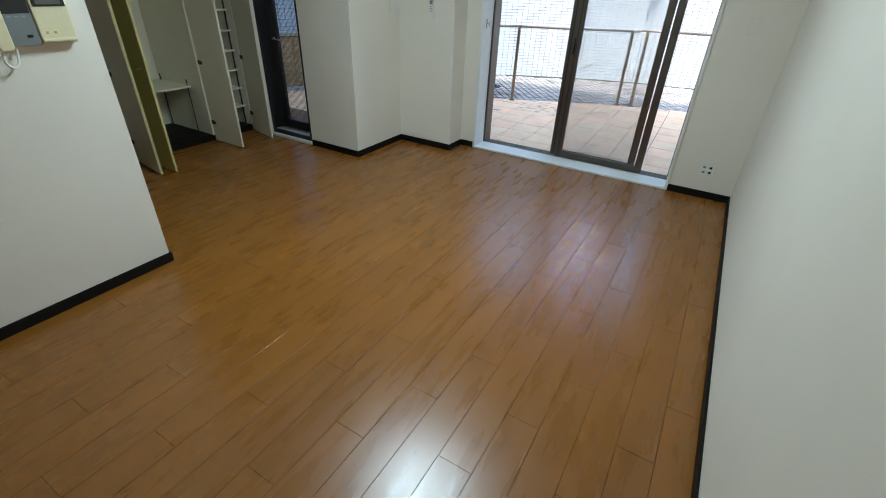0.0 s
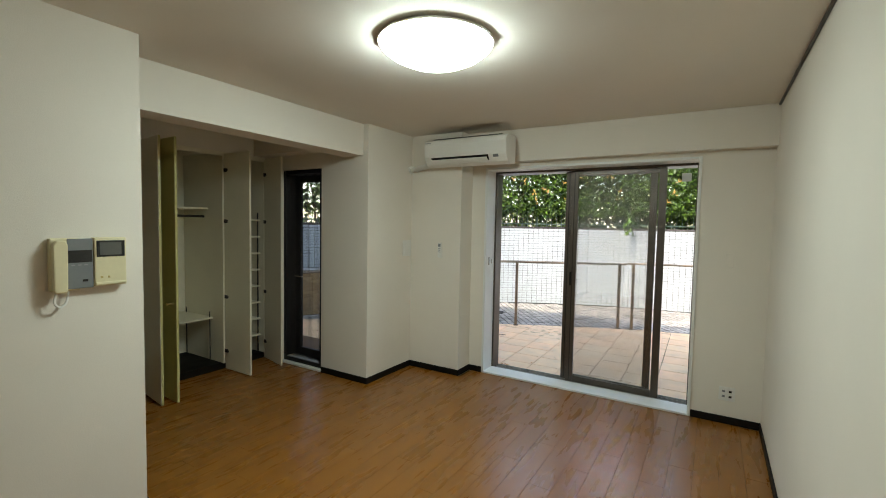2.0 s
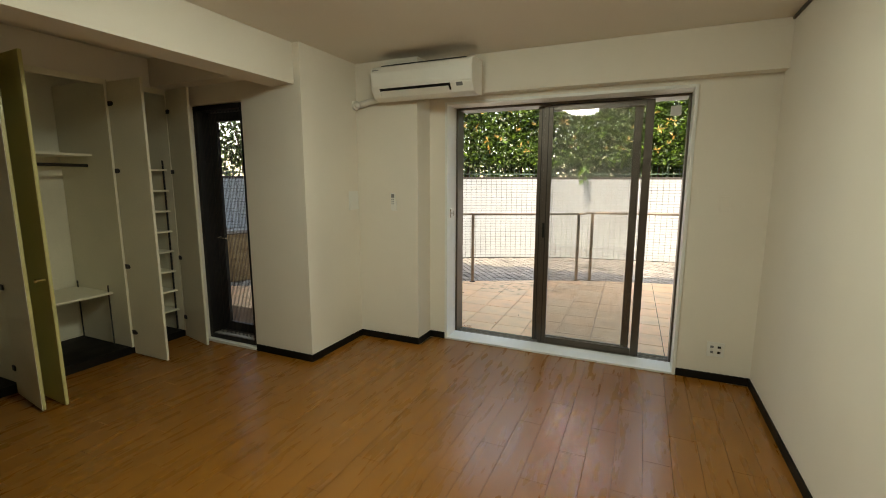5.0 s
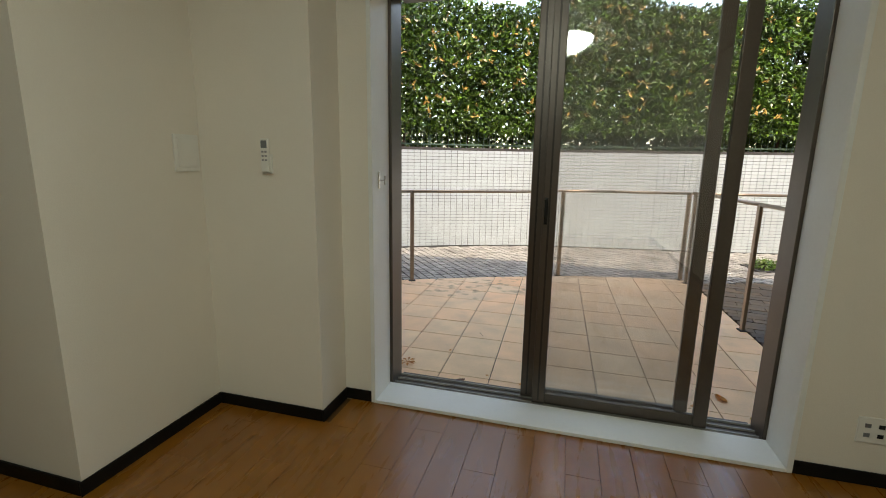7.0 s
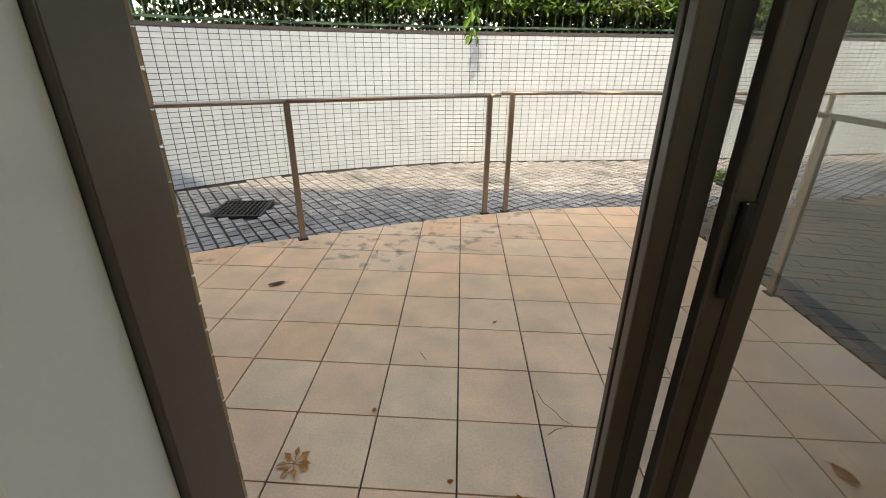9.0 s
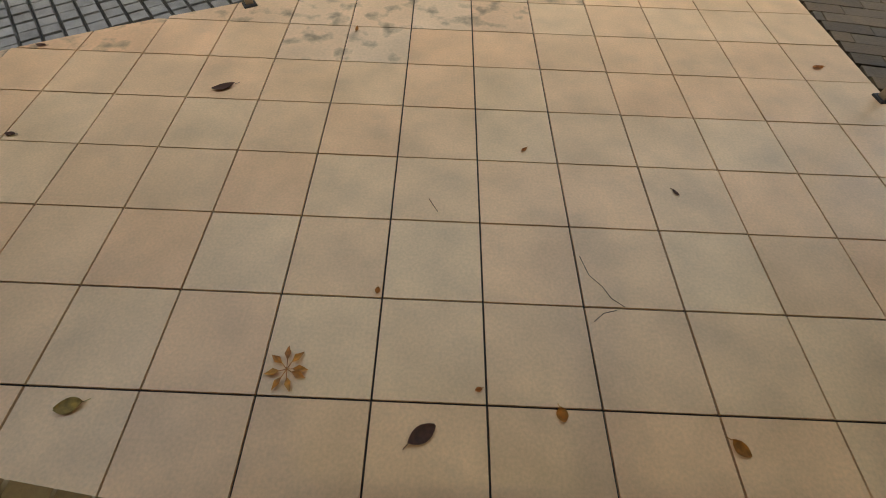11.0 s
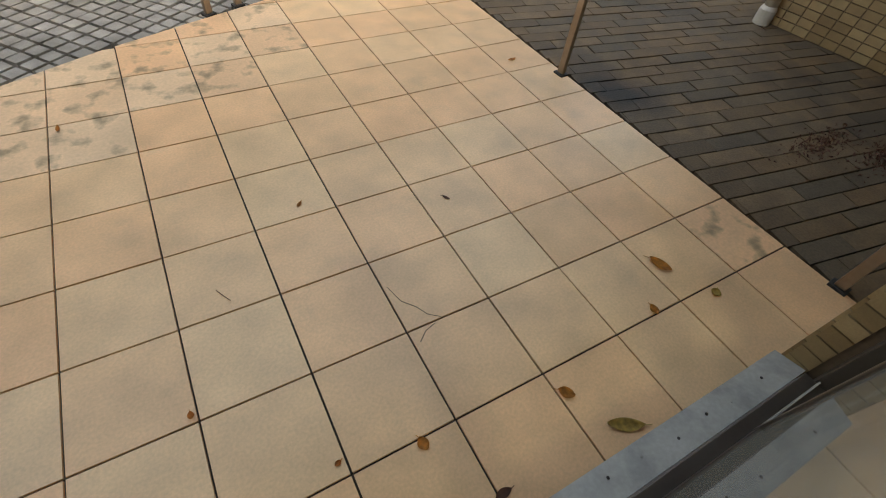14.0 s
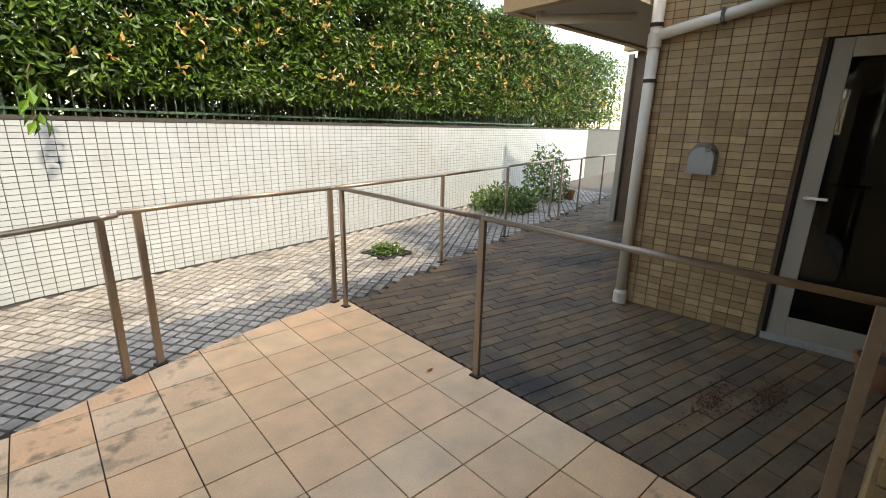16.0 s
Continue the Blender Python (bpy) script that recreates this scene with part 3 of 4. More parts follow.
part("lower_lip", boxed(0.0502, 0.056, -3.645, -3.515, 1.382, 1.394, bevel=0.002), AGED, mo)
cord = bpy.data.curves.new("cord", 'CURVE')
cord.dimensions, cord.bevel_depth, cord.bevel_resolution = '3D', 0.005, 3
sp = cord.splines.new('BEZIER')
sp.bezier_points.add(3)
for bp, p in zip(sp.bezier_points, ((0.055, -3.80, 1.362), (0.05, -3.805, 1.315), (0.035, -3.772, 1.298), (0.03, -3.745, 1.362))):
    bp.co, bp.handle_left_type, bp.handle_right_type = p, 'AUTO', 'AUTO'
cord.materials.append(PLASTIC)
co = new("cord", cord)
co.parent = ic

rem = thing("remote_control", "white remote control in a wall holder", "remote control", (-0.575, YA, 1.59))
part("holder", boxed(-0.026, 0.026, -0.016, -0.001, -0.085, 0.01, bevel=0.003), PLASTIC, rem)
part("remote", boxed(-0.022, 0.022, -0.032, -0.0165, -0.075, 0.085, bevel=0.004), PLASTIC, rem)
part("display", boxed(-0.016, 0.016, -0.0345, -0.0325, 0.040, 0.075), GREYP, rem)
for k in range(6):
    part("button", boxed(-0.014 + 0.017 * (k % 2), -0.003 + 0.017 * (k % 2), -0.0345, -0.0325, 0.018 - 0.02 * (k // 2), 0.026 - 0.02 * (k // 2)), MARKGREY, rem)
pl = thing("access_plate", "cream square access plate on the wall", "wall plate", (XP, -0.835, 1.60), 90.0)
part("plate", boxed(-0.075, 0.075, -0.010, -0.001, -0.09, 0.09, bevel=0.003), PLASTIC, pl)
part("cover", boxed(-0.058, 0.058, -0.016, -0.0105, -0.07, 0.075, bevel=0.003), PLASTIC, pl)
ou = thing("wall_socket", "white double wall socket above the baseboard", "wall socket", (2.20, YW, 0.465))
part("plate", boxed(-0.06, 0.06, -0.009, -0.001, -0.06, 0.06, bevel=0.003), PLASTIC, ou)
for x in (-0.025, 0.025):
    for z in (-0.022, 0.022):
        part("socket", boxed(x - 0.011, x + 0.011, -0.0115, -0.0092, z - 0.009, z + 0.009), DARKP if x > 0 else GREYP, ou)
sw = thing("blank_plate", "white blank wall plate", "wall plate", (2.17, YW, 1.62))
part("plate", boxed(-0.035, 0.035, -0.008, -0.001, -0.06, 0.06, bevel=0.003), WALLPAPER, sw)


# ---------------------------------------------------------------- outdoors: ground and walls
gbm = bmesh.new()
gv = [gbm.verts.new((x, y, -0.045)) for x, y in ((-400, -400), (400, -400), (400, 400), (-400, 400))]
gbm.faces.new(gv)
structure("ground", gbm, PAVEGAP, "dark earth and mossy joints between paving stones")


def clip(poly, a, b, keep_left=False):
    """The part of a plan polygon on one side of the line a-b."""
    def side(p):
        s = (b[0] - a[0]) * (p[1] - a[1]) - (b[1] - a[1]) * (p[0] - a[0])
        return s if keep_left else -s
    res = []
    for p, q in zip(poly, poly[1:] + poly[:1]):
        sp_, sq = side(p), side(q)
        if sp_ >= 0:
            res.append(p)
        if (sp_ >= 0) != (sq >= 0):
            u = sp_ / (sp_ - sq)
            res.append((p[0] + (q[0] - p[0]) * u, p[1] + (q[1] - p[1]) * u))
    return res


def area(poly):
    return abs(sum(p[0] * q[1] - p[1] * q[0] for p, q in zip(poly, poly[1:] + poly[:1]))) / 2


RIGHT = ((2.66, -0.2), (2.60, 4.08))
TP = 0.38
terr = EDGE + [(2.66, 0.0), (-0.86, 0.0), (-0.86, -1.2), (-7.2, -1.2)]
structure("terrace_bed", slab(terr, -0.05, -0.012), GROUT, "dark grout bed of the terrace")
terrace = tagged(new("terrace"), "terrace of pale terracotta tiles with dark grout and some lichen", "terrace", kind="structure")

# curved white tiled wall, its coping, the fence on it
stations = curve(WALLPTS, 0.118)


def ribbon(points, off0, off1, z0, z1):
    """A wall along plan stations, between two offsets to its outer side."""
    bm = bmesh.new()
    rows = []
    for k, p in enumerate(points):
        d = (points[min(k + 1, len(points) - 1)] - points[max(k - 1, 0)]).normalized()
        nrm = Vector((-d.y, d.x))
        a, b = p + nrm * off0, p + nrm * off1
        rows.append([bm.verts.new((a.x, a.y, z0)), bm.verts.new((b.x, b.y, z0)), bm.verts.new((b.x, b.y, z1)), bm.verts.new((a.x, a.y, z1))])
    for r, s in zip(rows, rows[1:]):
        for k in range(4):
            bm.faces.new((r[k], r[(k + 1) % 4], s[(k + 1) % 4], s[k]))
    bm.faces.new(rows[0])
    bm.faces.new(rows[-1])
    bmesh.ops.recalc_face_normals(bm, faces=bm.faces)
    return bm


gwall = structure("wall_garden", ribbon(stations, 0.006, 0.22, -0.05, WALLTOP), WJOINT, "long curved garden wall faced with small white tiles")
structure("trim_coping", ribbon(stations, -0.015, 0.26, WALLTOP + 0.001, WALLTOP + 0.045), CAP, "dark coping on the white tiled wall")
structure("earth_bank", ribbon(stations, 0.23, 4.5, 0.6, WALLTOP - 0.05), EARTH, "raised earth bed behind the white tiled wall")

fence = thing("metal_fence", "dark green metal bar fence on the garden wall", "fence")
fst = curve(WALLPTS, 0.115)
bar = mesh_of("bar", boxed(-0.006, 0.006, -0.006, 0.006, WALLTOP - 0.02, WALLTOP + 0.62), FENCE)
barn = 0
for k, p in enumerate(fst):
    if not -5.5 < p.x < 12:
        continue
    d = fst[min(k + 1, len(fst) - 1)] - fst[k - 1]
    n2 = Vector((-d.y, d.x)).normalized()
    b = new("bar", bar)
    b.parent = fence
    b.location = (p.x + n2.x * 0.34, p.y + n2.y * 0.34, 0)
fpts = [p for p in fst if -5.5 < p.x < 12]
for z in (0.10, 0.55):
    part("rail", ribbon(fpts, 0.325, 0.355, WALLTOP + z, WALLTOP + z + 0.03), FENCE, fence)
for k in range(0, len(fpts), 17):
    d = fpts[min(k + 1, len(fpts) - 1)] - fpts[max(k - 1, 0)]
    n2 = Vector((-d.y, d.x)).normalized()
    q = fpts[k] + n2 * 0.39
    part("post", boxed(q.x - 0.025, q.x + 0.025, q.y - 0.025, q.y + 0.025, WALLTOP - 0.06, WALLTOP + 0.68, bevel=0.004), FENCE, fence)


def leaf_cloud(spots, size, seed, bend=0.25, droop=0.3):
    """Many small folded leaves, each of two faces, at the given places."""
    rg = np.random.default_rng(seed)
    n = len(spots)
    p = np.array(spots)
    d = rg.normal(size=(n, 3))
    d[:, 2] -= droop
    d /= np.linalg.norm(d, axis=1)[:, None]
    u = np.cross(d, rg.normal(size=(n, 3)))
    u /= np.linalg.norm(u, axis=1)[:, None]
    w = np.cross(d, u)
    s = size * rg.uniform(0.6, 1.25, n)[:, None]
    tip, mid = p + d * s, p + d * s * 0.45 + w * s * 0.10
    l, r = mid + u * s * 0.22 + w * s * bend * 0.3, mid - u * s * 0.22 + w * s * bend * 0.3
    v = np.stack([p, l, tip, r], 1).reshape(-1, 3)
    i = np.arange(n) * 4
    faces = np.concatenate([np.stack([i, i + 1, i + 2], 1), np.stack([i, i + 2, i + 3], 1)])
    me = bpy.data.meshes.new("leaves")
    me.from_pydata(v.tolist(), [], faces.tolist())
    return me


def hedge_spots(count, seed, z0, z1, depth=1.1, front=0.15):
    rg = random.Random(seed)
    st = curve(WALLPTS, 0.05)
    cells = {}
    res = []
    while len(res) < count:
        k = int(rg.triangular(0, len(st) - 2, len(st) * 0.42))
        p, d = st[k], (st[k + 1] - st[k]).normalized()
        n2 = Vector((-d.y, d.x))
        z = rg.uniform(z0, z1)
        gap = noise.noise((p.x * 1.1, p.y * 1.1, z * 1.3)) + 0.55 * noise.noise((p.x * 3.1, p.y * 3.1 + 9, z * 3.1))
        lo = (z - z0) / (z1 - z0)
        if gap < -0.72 + (0.12 * (1 - lo) if z < z0 + 0.45 else 0) or z > z1 - 0.35 + 0.5 * noise.noise((p.x * 0.7, 3.3, p.y)):
            continue
        off = front + depth * rg.random() ** 1.6 + 0.14 * noise.noise((p.x * 2, p.y * 2, z * 2))
        res.append((p.x + n2.x * off, p.y + n2.y * off, z))
    return res


hedge = thing("hedge", "tall dense evergreen hedge with reddish young shoots", "hedge")
hl = new("leaves", leaf_cloud(hedge_spots(150000, 5, WALLTOP + 0.34, 5.0), 0.125, 5))
hl.data.materials.append(LEAF)
hb2 = new("low_foliage", leaf_cloud(hedge_spots(26000, 15, WALLTOP - 0.04, WALLTOP + 0.95, 1.9, 0.75), 0.13, 15))
hb2.data.materials.append(LEAF)
hb2.parent = hedge
hb2["kind"] = "stuff"
hl.parent = hedge
hl["kind"] = "stuff"
tips = [(x, y, z) for x, y, z in hedge_spots(420, 9, WALLTOP + 0.6, 4.7, 0.25, 0.0)]
many = []
for x, y, z in tips:
    for k in range(4):
        many.append((x + random.uniform(-0.02, 0.02), y + random.uniform(-0.02, 0.02), z + random.uniform(-0.02, 0.02)))
hn = new("young_foliage", leaf_cloud(many, 0.10, 11, droop=-0.5))
hn.data.materials.append(NEWLEAF)
hn.parent = hedge
hn["kind"] = "stuff"
rt = random.Random(8)
hst = [p for p in curve(WALLPTS, 0.42)]
for k, p in enumerate(hst[1:-1], 1):
    d = hst[k + 1] - hst[k - 1]
    n2 = Vector((-d.y, d.x)).normalized()
    q = p + n2 * rt.uniform(0.55, 1.0)
    bm = bmesh.new()
    a = Vector((q.x, q.y, WALLTOP - 0.15))
    for s in range(3):
        b = a + Vector((rt.uniform(-0.09, 0.09), rt.uniform(-0.09, 0.09), 0.72))
        tube(bm, a, b, 0.024 - 0.005 * s, 6, 0.019 - 0.005 * s)
        if s:
            tube(bm, a, a + Vector((rt.uniform(-0.3, 0.3), rt.uniform(-0.3, 0.1), 0.45)), 0.009, 5, 0.004)
        a = b
    part("stem", bm, BARK, hedge)

# trees behind the hedge
def tree(x, y, z, height, spread, seed, count):
    rg = random.Random(seed)
    t = thing("tree", "broadleaf tree behind the hedge", "tree", group="trees behind the hedge")
    bm = bmesh.new()
    tube(bm, (x, y, z - 0.3), (x + 0.2, y, z + height * 0.55), 0.16, 8, 0.09)
    tube(bm, (x + 0.2, y, z + height * 0.55), (x, y, z + height * 0.95), 0.09, 8, 0.03)
    clumps = []
    for k in range(16):
        a, h = rg.uniform(0, 6.28), rg.uniform(0.4, 1.0)
        c = Vector((x + math.cos(a) * spread * rg.uniform(0.3, 1), y + math.sin(a) * spread * rg.uniform(0.3, 1), z + height * h))
        tube(bm, (x + 0.15, y, z + height * (h - 0.22)), c, 0.05, 6, 0.012)
        clumps.append((c, rg.uniform(0.35, 0.8)))
    part("trunk", bm, BARK, t)
    sp_ = []
    while len(sp_) < count:
        c, r = rg.choice(clumps)
        v = Vector((rg.gauss(0, 1), rg.gauss(0, 1), rg.gauss(0, 0.7))) * r * 0.6
        sp_.append(tuple(c + v))
    lv = new("crown", leaf_cloud(sp_, 0.13, seed))
    lv.data.materials.append(LEAF)
    lv.parent = t


tree(9.5, 11.0, 1.0, 6.0, 1.8, 21, 4500)
tree(14.5, 12.5, 1.0, 5.4, 2.0, 22, 4500)
tree(-3.5, 9.0, 1.0, 5.6, 1.8, 23, 4000)

# brown planter wall towards the alcove door
plst = curve([(-6.0, -1.3), (-5.15, 0.75), (-4.0, 2.7), (-3.15, 3.75)], 0.235)
planter = structure("wall_planter", ribbon(plst, 0.006, 0.42, -0.05, 0.86), MORTAR, "low brown tiled planter wall below the white wall")
structure("trim_planter_cap", ribbon(plst[:-3], -0.02, 0.42, 0.861, 0.91), ALU_SILL, "grey stone cap of the planter wall")
structure("trim_planter_step", ribbon(plst[5:10], 0.0, 0.30, 0.911, 1.08), ALU_SILL, "grey stone step on the planter wall")


# added sprig, set sunward of the white wall so its leaf shadow falls there
caster = thing("shadow_twig", "leafy hedge twig added to cast a leaf shadow on the white tiled wall", "twig")
part("stem", tube(tube(bmesh.new(), (0.42, 6.55, 2.42), (0.37, 5.95, 2.25), 0.006, 6), (0.37, 5.95, 2.25), (0.34, 5.88, 1.78), 0.004, 6), BARK, caster)
rv = random.Random(2)
lv = new("leaves", leaf_cloud([(0.37 + rv.uniform(-0.07, 0.07), 5.90 + rv.uniform(-0.04, 0.05), rv.uniform(1.80, 2.22)) for k in range(24)], 0.15, 7, droop=1.5))
lv.data.materials.append(LEAF)
lv.parent = caster

# ---------------------------------------------------------------- handrails
def handrail(points, posts, label, z=1.20, r=0.019, over=0.0, bases=None):
    t = thing("handrail", label, "handrail", group="terrace handrails")
    bm = bmesh.new()
    for a, b in zip(points, points[1:]):
        tube(bm, (*a, z), (*b, z), r, 14)
    for a in points[1:-1]:
        bmesh.ops.create_uvsphere(bm, u_segments=12, v_segments=8, radius=r, matrix=Matrix.Translation((*a, z)))
    part("rail", bm, RAILM, t, smooth=True)
    for (x, y), (dx, dy) in posts:
        ang = math.atan2(dy, dx)
        m = Matrix.Translation((x, y, 0)) @ Matrix.Rotation(ang, 4, 'Z')
        bm = boxed(-0.025, 0.025, -0.016, 0.016, -0.005, z - r * 0.6, bevel=0.003)
        bm.transform(m)
        po = part("post", bm, RAILM, t)
        bm = boxed(-0.042, 0.042, -0.034, 0.034, -0.006, 0.012, bevel=0.004)
        bm.transform(m)
        part("foot", bm, IRON, po, "dark foot collar")
    return t


handrail([(-2.75, 1.86), (-1.10, 2.86), (0.575, 3.73), (0.68, 3.785)], [((-2.45, 2.04), (1, 0.6)), ((-1.10, 2.86), (1, 0.6)), ((0.575, 3.73), (1, 0.52))], "bronze handrail on posts along the curved terrace edge", 1.205)
handrail([(0.69, 3.79), (1.5, 4.03), (2.48, 4.14)], [((0.80, 3.825), (1, 0.3)), ((2.47, 4.14), (1, 0.15))], "bronze handrail on two posts at the terrace corner", 1.22)
handrail([(2.49, 4.02), (2.60, 2.13), (2.69, 0.02)], [((2.50, 3.95), (0.1, -1)), ((2.60, 2.13), (0.1, -1)), ((2.675, 0.10), (0.1, -1))], "bronze handrail between the tiles and the plank paving", 1.24)
handrail([(2.50, 4.17), (4.335, 4.54), (6.21, 5.01), (8.5, 5.70)], [((4.335, 4.54), (1, 0.25)), ((6.21, 5.01), (1, 0.25)), ((8.45, 5.68), (1, 0.25))], "bronze handrail along the plank paving", 1.215)
handrail([(8.30, 5.36), (9.5, 5.65), (12.0, 6.15)], [((8.32, 5.36), (1, 0.25)), ((9.45, 5.63), (1, 0.25)), ((11.0, 5.95), (1, 0.25))], "far bronze handrail beyond the plank paving", 1.215)

# ---------------------------------------------------------------- building outside
WING = Matrix.Translation((5.30, 0.0, 0)) @ Matrix.Rotation(radians(7.0), 4, 'Z')
core = boxed(1.988, XR + 0.15, -0.268, -0.03, 0.0, CEIL)
box(core, BX + 0.001, -0.202, -0.268, -0.03, 0.0, CEIL)
box(core, -0.202, 1.988, -0.268, -0.03, 2.562, CEIL)
structure("wall_window_core", core, MORTAR, "outer leaf of the wall around the window")
structure("wall_outer_block", boxed(-1.64, BX, -0.028, -0.008, 0.0, 3.2), MORTAR, "mortar bed of the tan brick facade")
bm = boxed(1.988, 5.45, -0.028, -0.008, 0.0, 3.2)
box(bm, BX, 1.988, -0.028, -0.008, 2.575, 3.2)
box(bm, BX, -0.202, -0.028, -0.008, 0.0, 2.575)
structure("wall_outer_window", bm, MORTAR, "mortar bed of the brick facade around the window")
structure("wall_outer_side", boxed(XR + 0.151, 5.45, -0.35, -0.029, -0.05, 3.2), MORTAR, "facade wall beside the window")
# out of view; height chosen so the building's shadow ends on the pavers
structure("facade_upper", boxed(-9.0, 14.0, -9.0, -0.029, 3.21, 5.7), MORTAR, "unseen upper storeys of the tan apartment building, sized to shade the terrace")
# assumed slab and parapet out of view, deep enough to darken the tiles by the sill
structure("facade_overhang", box(boxed(-1.4, 5.1, -0.027, 1.30, 3.10, 3.25), -1.4, 5.1, 1.20, 1.30, 3.251, 4.20), MORTAR, "assumed balcony slab overhead, added unseen to shade the near terrace")
structure("facade_left", boxed(-9.0, -3.57, -9.0, YD + 0.22, -0.05, 3.2), MORTAR, "plain tan facade beyond the alcove")


def local(bm, m):
    bm.transform(m)
    return bm


# the wing: local x points out of the wall to the building, local y along the wall
wb = boxed(0.008, 4.0, 0.93, 2.24, -0.05, 3.2)
box(wb, 0.008, 4.0, -0.3, 0.93, 2.62, 3.2)
box(wb, 0.008, 4.0, -0.3, 0.0, -0.05, 2.62)
box(wb, 2.0, 4.0, 0.0, 0.93, -0.05, 2.62)
structure("wall_wing", local(wb, WING), MORTAR, "projecting wing of the apartment building")
structure("facade_wing_upper", local(boxed(0.0, 9.0, -0.3, 2.26, 3.21, 5.7), WING), MORTAR, "plain upper storeys of the wing")

wd = tagged(new("door_2"), "glazed garden door with white frame in the brick wing", "door", kind="structure")
for args, mt, nm in (((-0.004, 0.05, 0.895, 0.928, 0.0, 2.615), BASE, "trim"), ((-0.004, 0.05, 0.0, 0.894, 2.585, 2.615), BASE, "trim"),
                     ((-0.02, 0.10, 0.0, 0.93, -0.01, 0.06), ALU_SILL, "doorstep"),
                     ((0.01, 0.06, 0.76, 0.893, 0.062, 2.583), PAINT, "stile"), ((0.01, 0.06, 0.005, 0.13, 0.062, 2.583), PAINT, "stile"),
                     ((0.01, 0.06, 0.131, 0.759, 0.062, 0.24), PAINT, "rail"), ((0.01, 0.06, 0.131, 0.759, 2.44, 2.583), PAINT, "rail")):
    part(nm, local(boxed(*args, bevel=0.003), WING), mt, wd)
part("pane", local(boxed(0.033, 0.038, 0.131, 0.759, 0.241, 2.439), WING), DARKGLASS, wd, "dark glass pane")
hb = tube(tube(bmesh.new(), (0.01, 0.83, 1.33), (-0.05, 0.83, 1.33), 0.011), (-0.05, 0.85, 1.33), (-0.05, 0.69, 1.33), 0.012)
part("lever_handle", local(hb, WING), PLASTIC, wd, "white lever handle")
structure("dark_room", local(boxed(1.2, 1.25, 0.0, 0.93, 0.0, 2.6), WING), WALLPAPER, "dim wall inside the wing door")

hood = thing("vent_hood", "rounded steel vent hood on the brick wing", "vent hood")
hbm = bmesh.new()
prof2 = [(1.535, 1.47)] + [(1.66 - 0.125 * math.cos(math.pi * k / 14), 1.635 + 0.125 * math.sin(math.pi * k / 14)) for k in range(15)] + [(1.785, 1.47)]
fa = [hbm.verts.new((-0.005, y, z)) for y, z in prof2]
fb = [hbm.verts.new((-0.105, 1.66 + (y - 1.66) * 0.86, 1.47 + (z - 1.47) * 0.84)) for y, z in prof2]
for k in range(len(prof2) - 1):
    hbm.faces.new((fa[k], fa[k + 1], fb[k + 1], fb[k]))
hbm.faces.new(fb)
bmesh.ops.recalc_face_normals(hbm, faces=hbm.faces)
part("hood", local(hbm, WING), HOODM, hood)
part("flange", local(boxed(-0.012, -0.003, 1.515, 1.805, 1.455, 1.475), WING), HOODM, hood)
part("lip", local(boxed(-0.11, -0.004, 1.545, 1.775, 1.462, 1.469), WING), HOODM, hood)

dp = thing("downpipe", "cream downpipe with branch pipes on the brick wing", "downpipe")
bm = tube(bmesh.new(), (-0.08, 2.23, 0.02), (-0.08, 2.23, 3.4), 0.055, 18)
part("pipe", local(bm, WING), PIPE, dp, smooth=True)
part("foot", local(tube(tube(bmesh.new(), (-0.08, 2.23, 0.0), (-0.08, 2.23, 0.12), 0.072, 18), (-0.08, 2.23, 0.12), (-0.08, 2.23, 0.15), 0.072, 18, 0.056), WING), PIPE, dp)
part("branch", local(tube(bmesh.new(), (-0.08, 2.23, 2.72), (-0.08, 1.15, 2.93), 0.05, 18), WING), PIPE, dp, smooth=True)
part("branch", local(tube(bmesh.new(), (-0.08, 1.15, 2.93), (-0.08, 0.9, 3.18), 0.05, 18), WING), PIPE, dp, smooth=True)
for z in (2.30, 2.80):
    part("clamp", local(tube(bmesh.new(), (-0.08, 2.23, z), (-0.08, 2.23, z + 0.035), 0.060, 18), WING), DARKSTEEL, dp, "dark pipe clamp")
part("clamp", local(boxed(-0.14, -0.005, 1.66, 1.69, 2.77, 2.885), WING), DARKSTEEL, dp)
part("collar", local(tube(bmesh.new(), (-0.08, 2.23, 2.62), (-0.08, 2.23, 2.74), 0.064, 18), WING), PIPE, dp)

balc = thing("balcony", "overhanging balcony with white soffit and brick front", "balcony")
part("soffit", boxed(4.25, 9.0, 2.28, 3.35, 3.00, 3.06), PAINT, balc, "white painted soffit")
part("parapet", boxed(4.15, 4.25, 2.28, 3.45, 2.98, 4.1), BRICK, balc)
part("parapet", boxed(4.25, 9.0, 3.35, 3.45, 2.98, 4.1), BRICK, balc)
part("drain_pipe", tube(tube(bmesh.new(), (4.45, 3.2, 2.93), (5.0, 2.45, 2.93), 0.045, 14), (4.45, 3.2, 2.90), (4.45, 3.2, 3.0), 0.045, 14), PIPE, balc, smooth=True)
pnl = thing("partition_panel", "white tall partition panel beyond the wing", "partition")
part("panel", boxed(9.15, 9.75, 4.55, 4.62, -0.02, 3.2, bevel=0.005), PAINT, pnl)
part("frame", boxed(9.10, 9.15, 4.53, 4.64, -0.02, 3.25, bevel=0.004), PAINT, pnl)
structure("wall_far_wing", boxed(9.2, 13.0, -2.0, 4.52, -0.05, 5.7), MORTAR, "far brick wing of the building")
structure("wall_far_wing_front", boxed(9.0, 9.19, -2.0, 4.7, 3.3, 5.7), BRICK, "brick front above the partition panel")

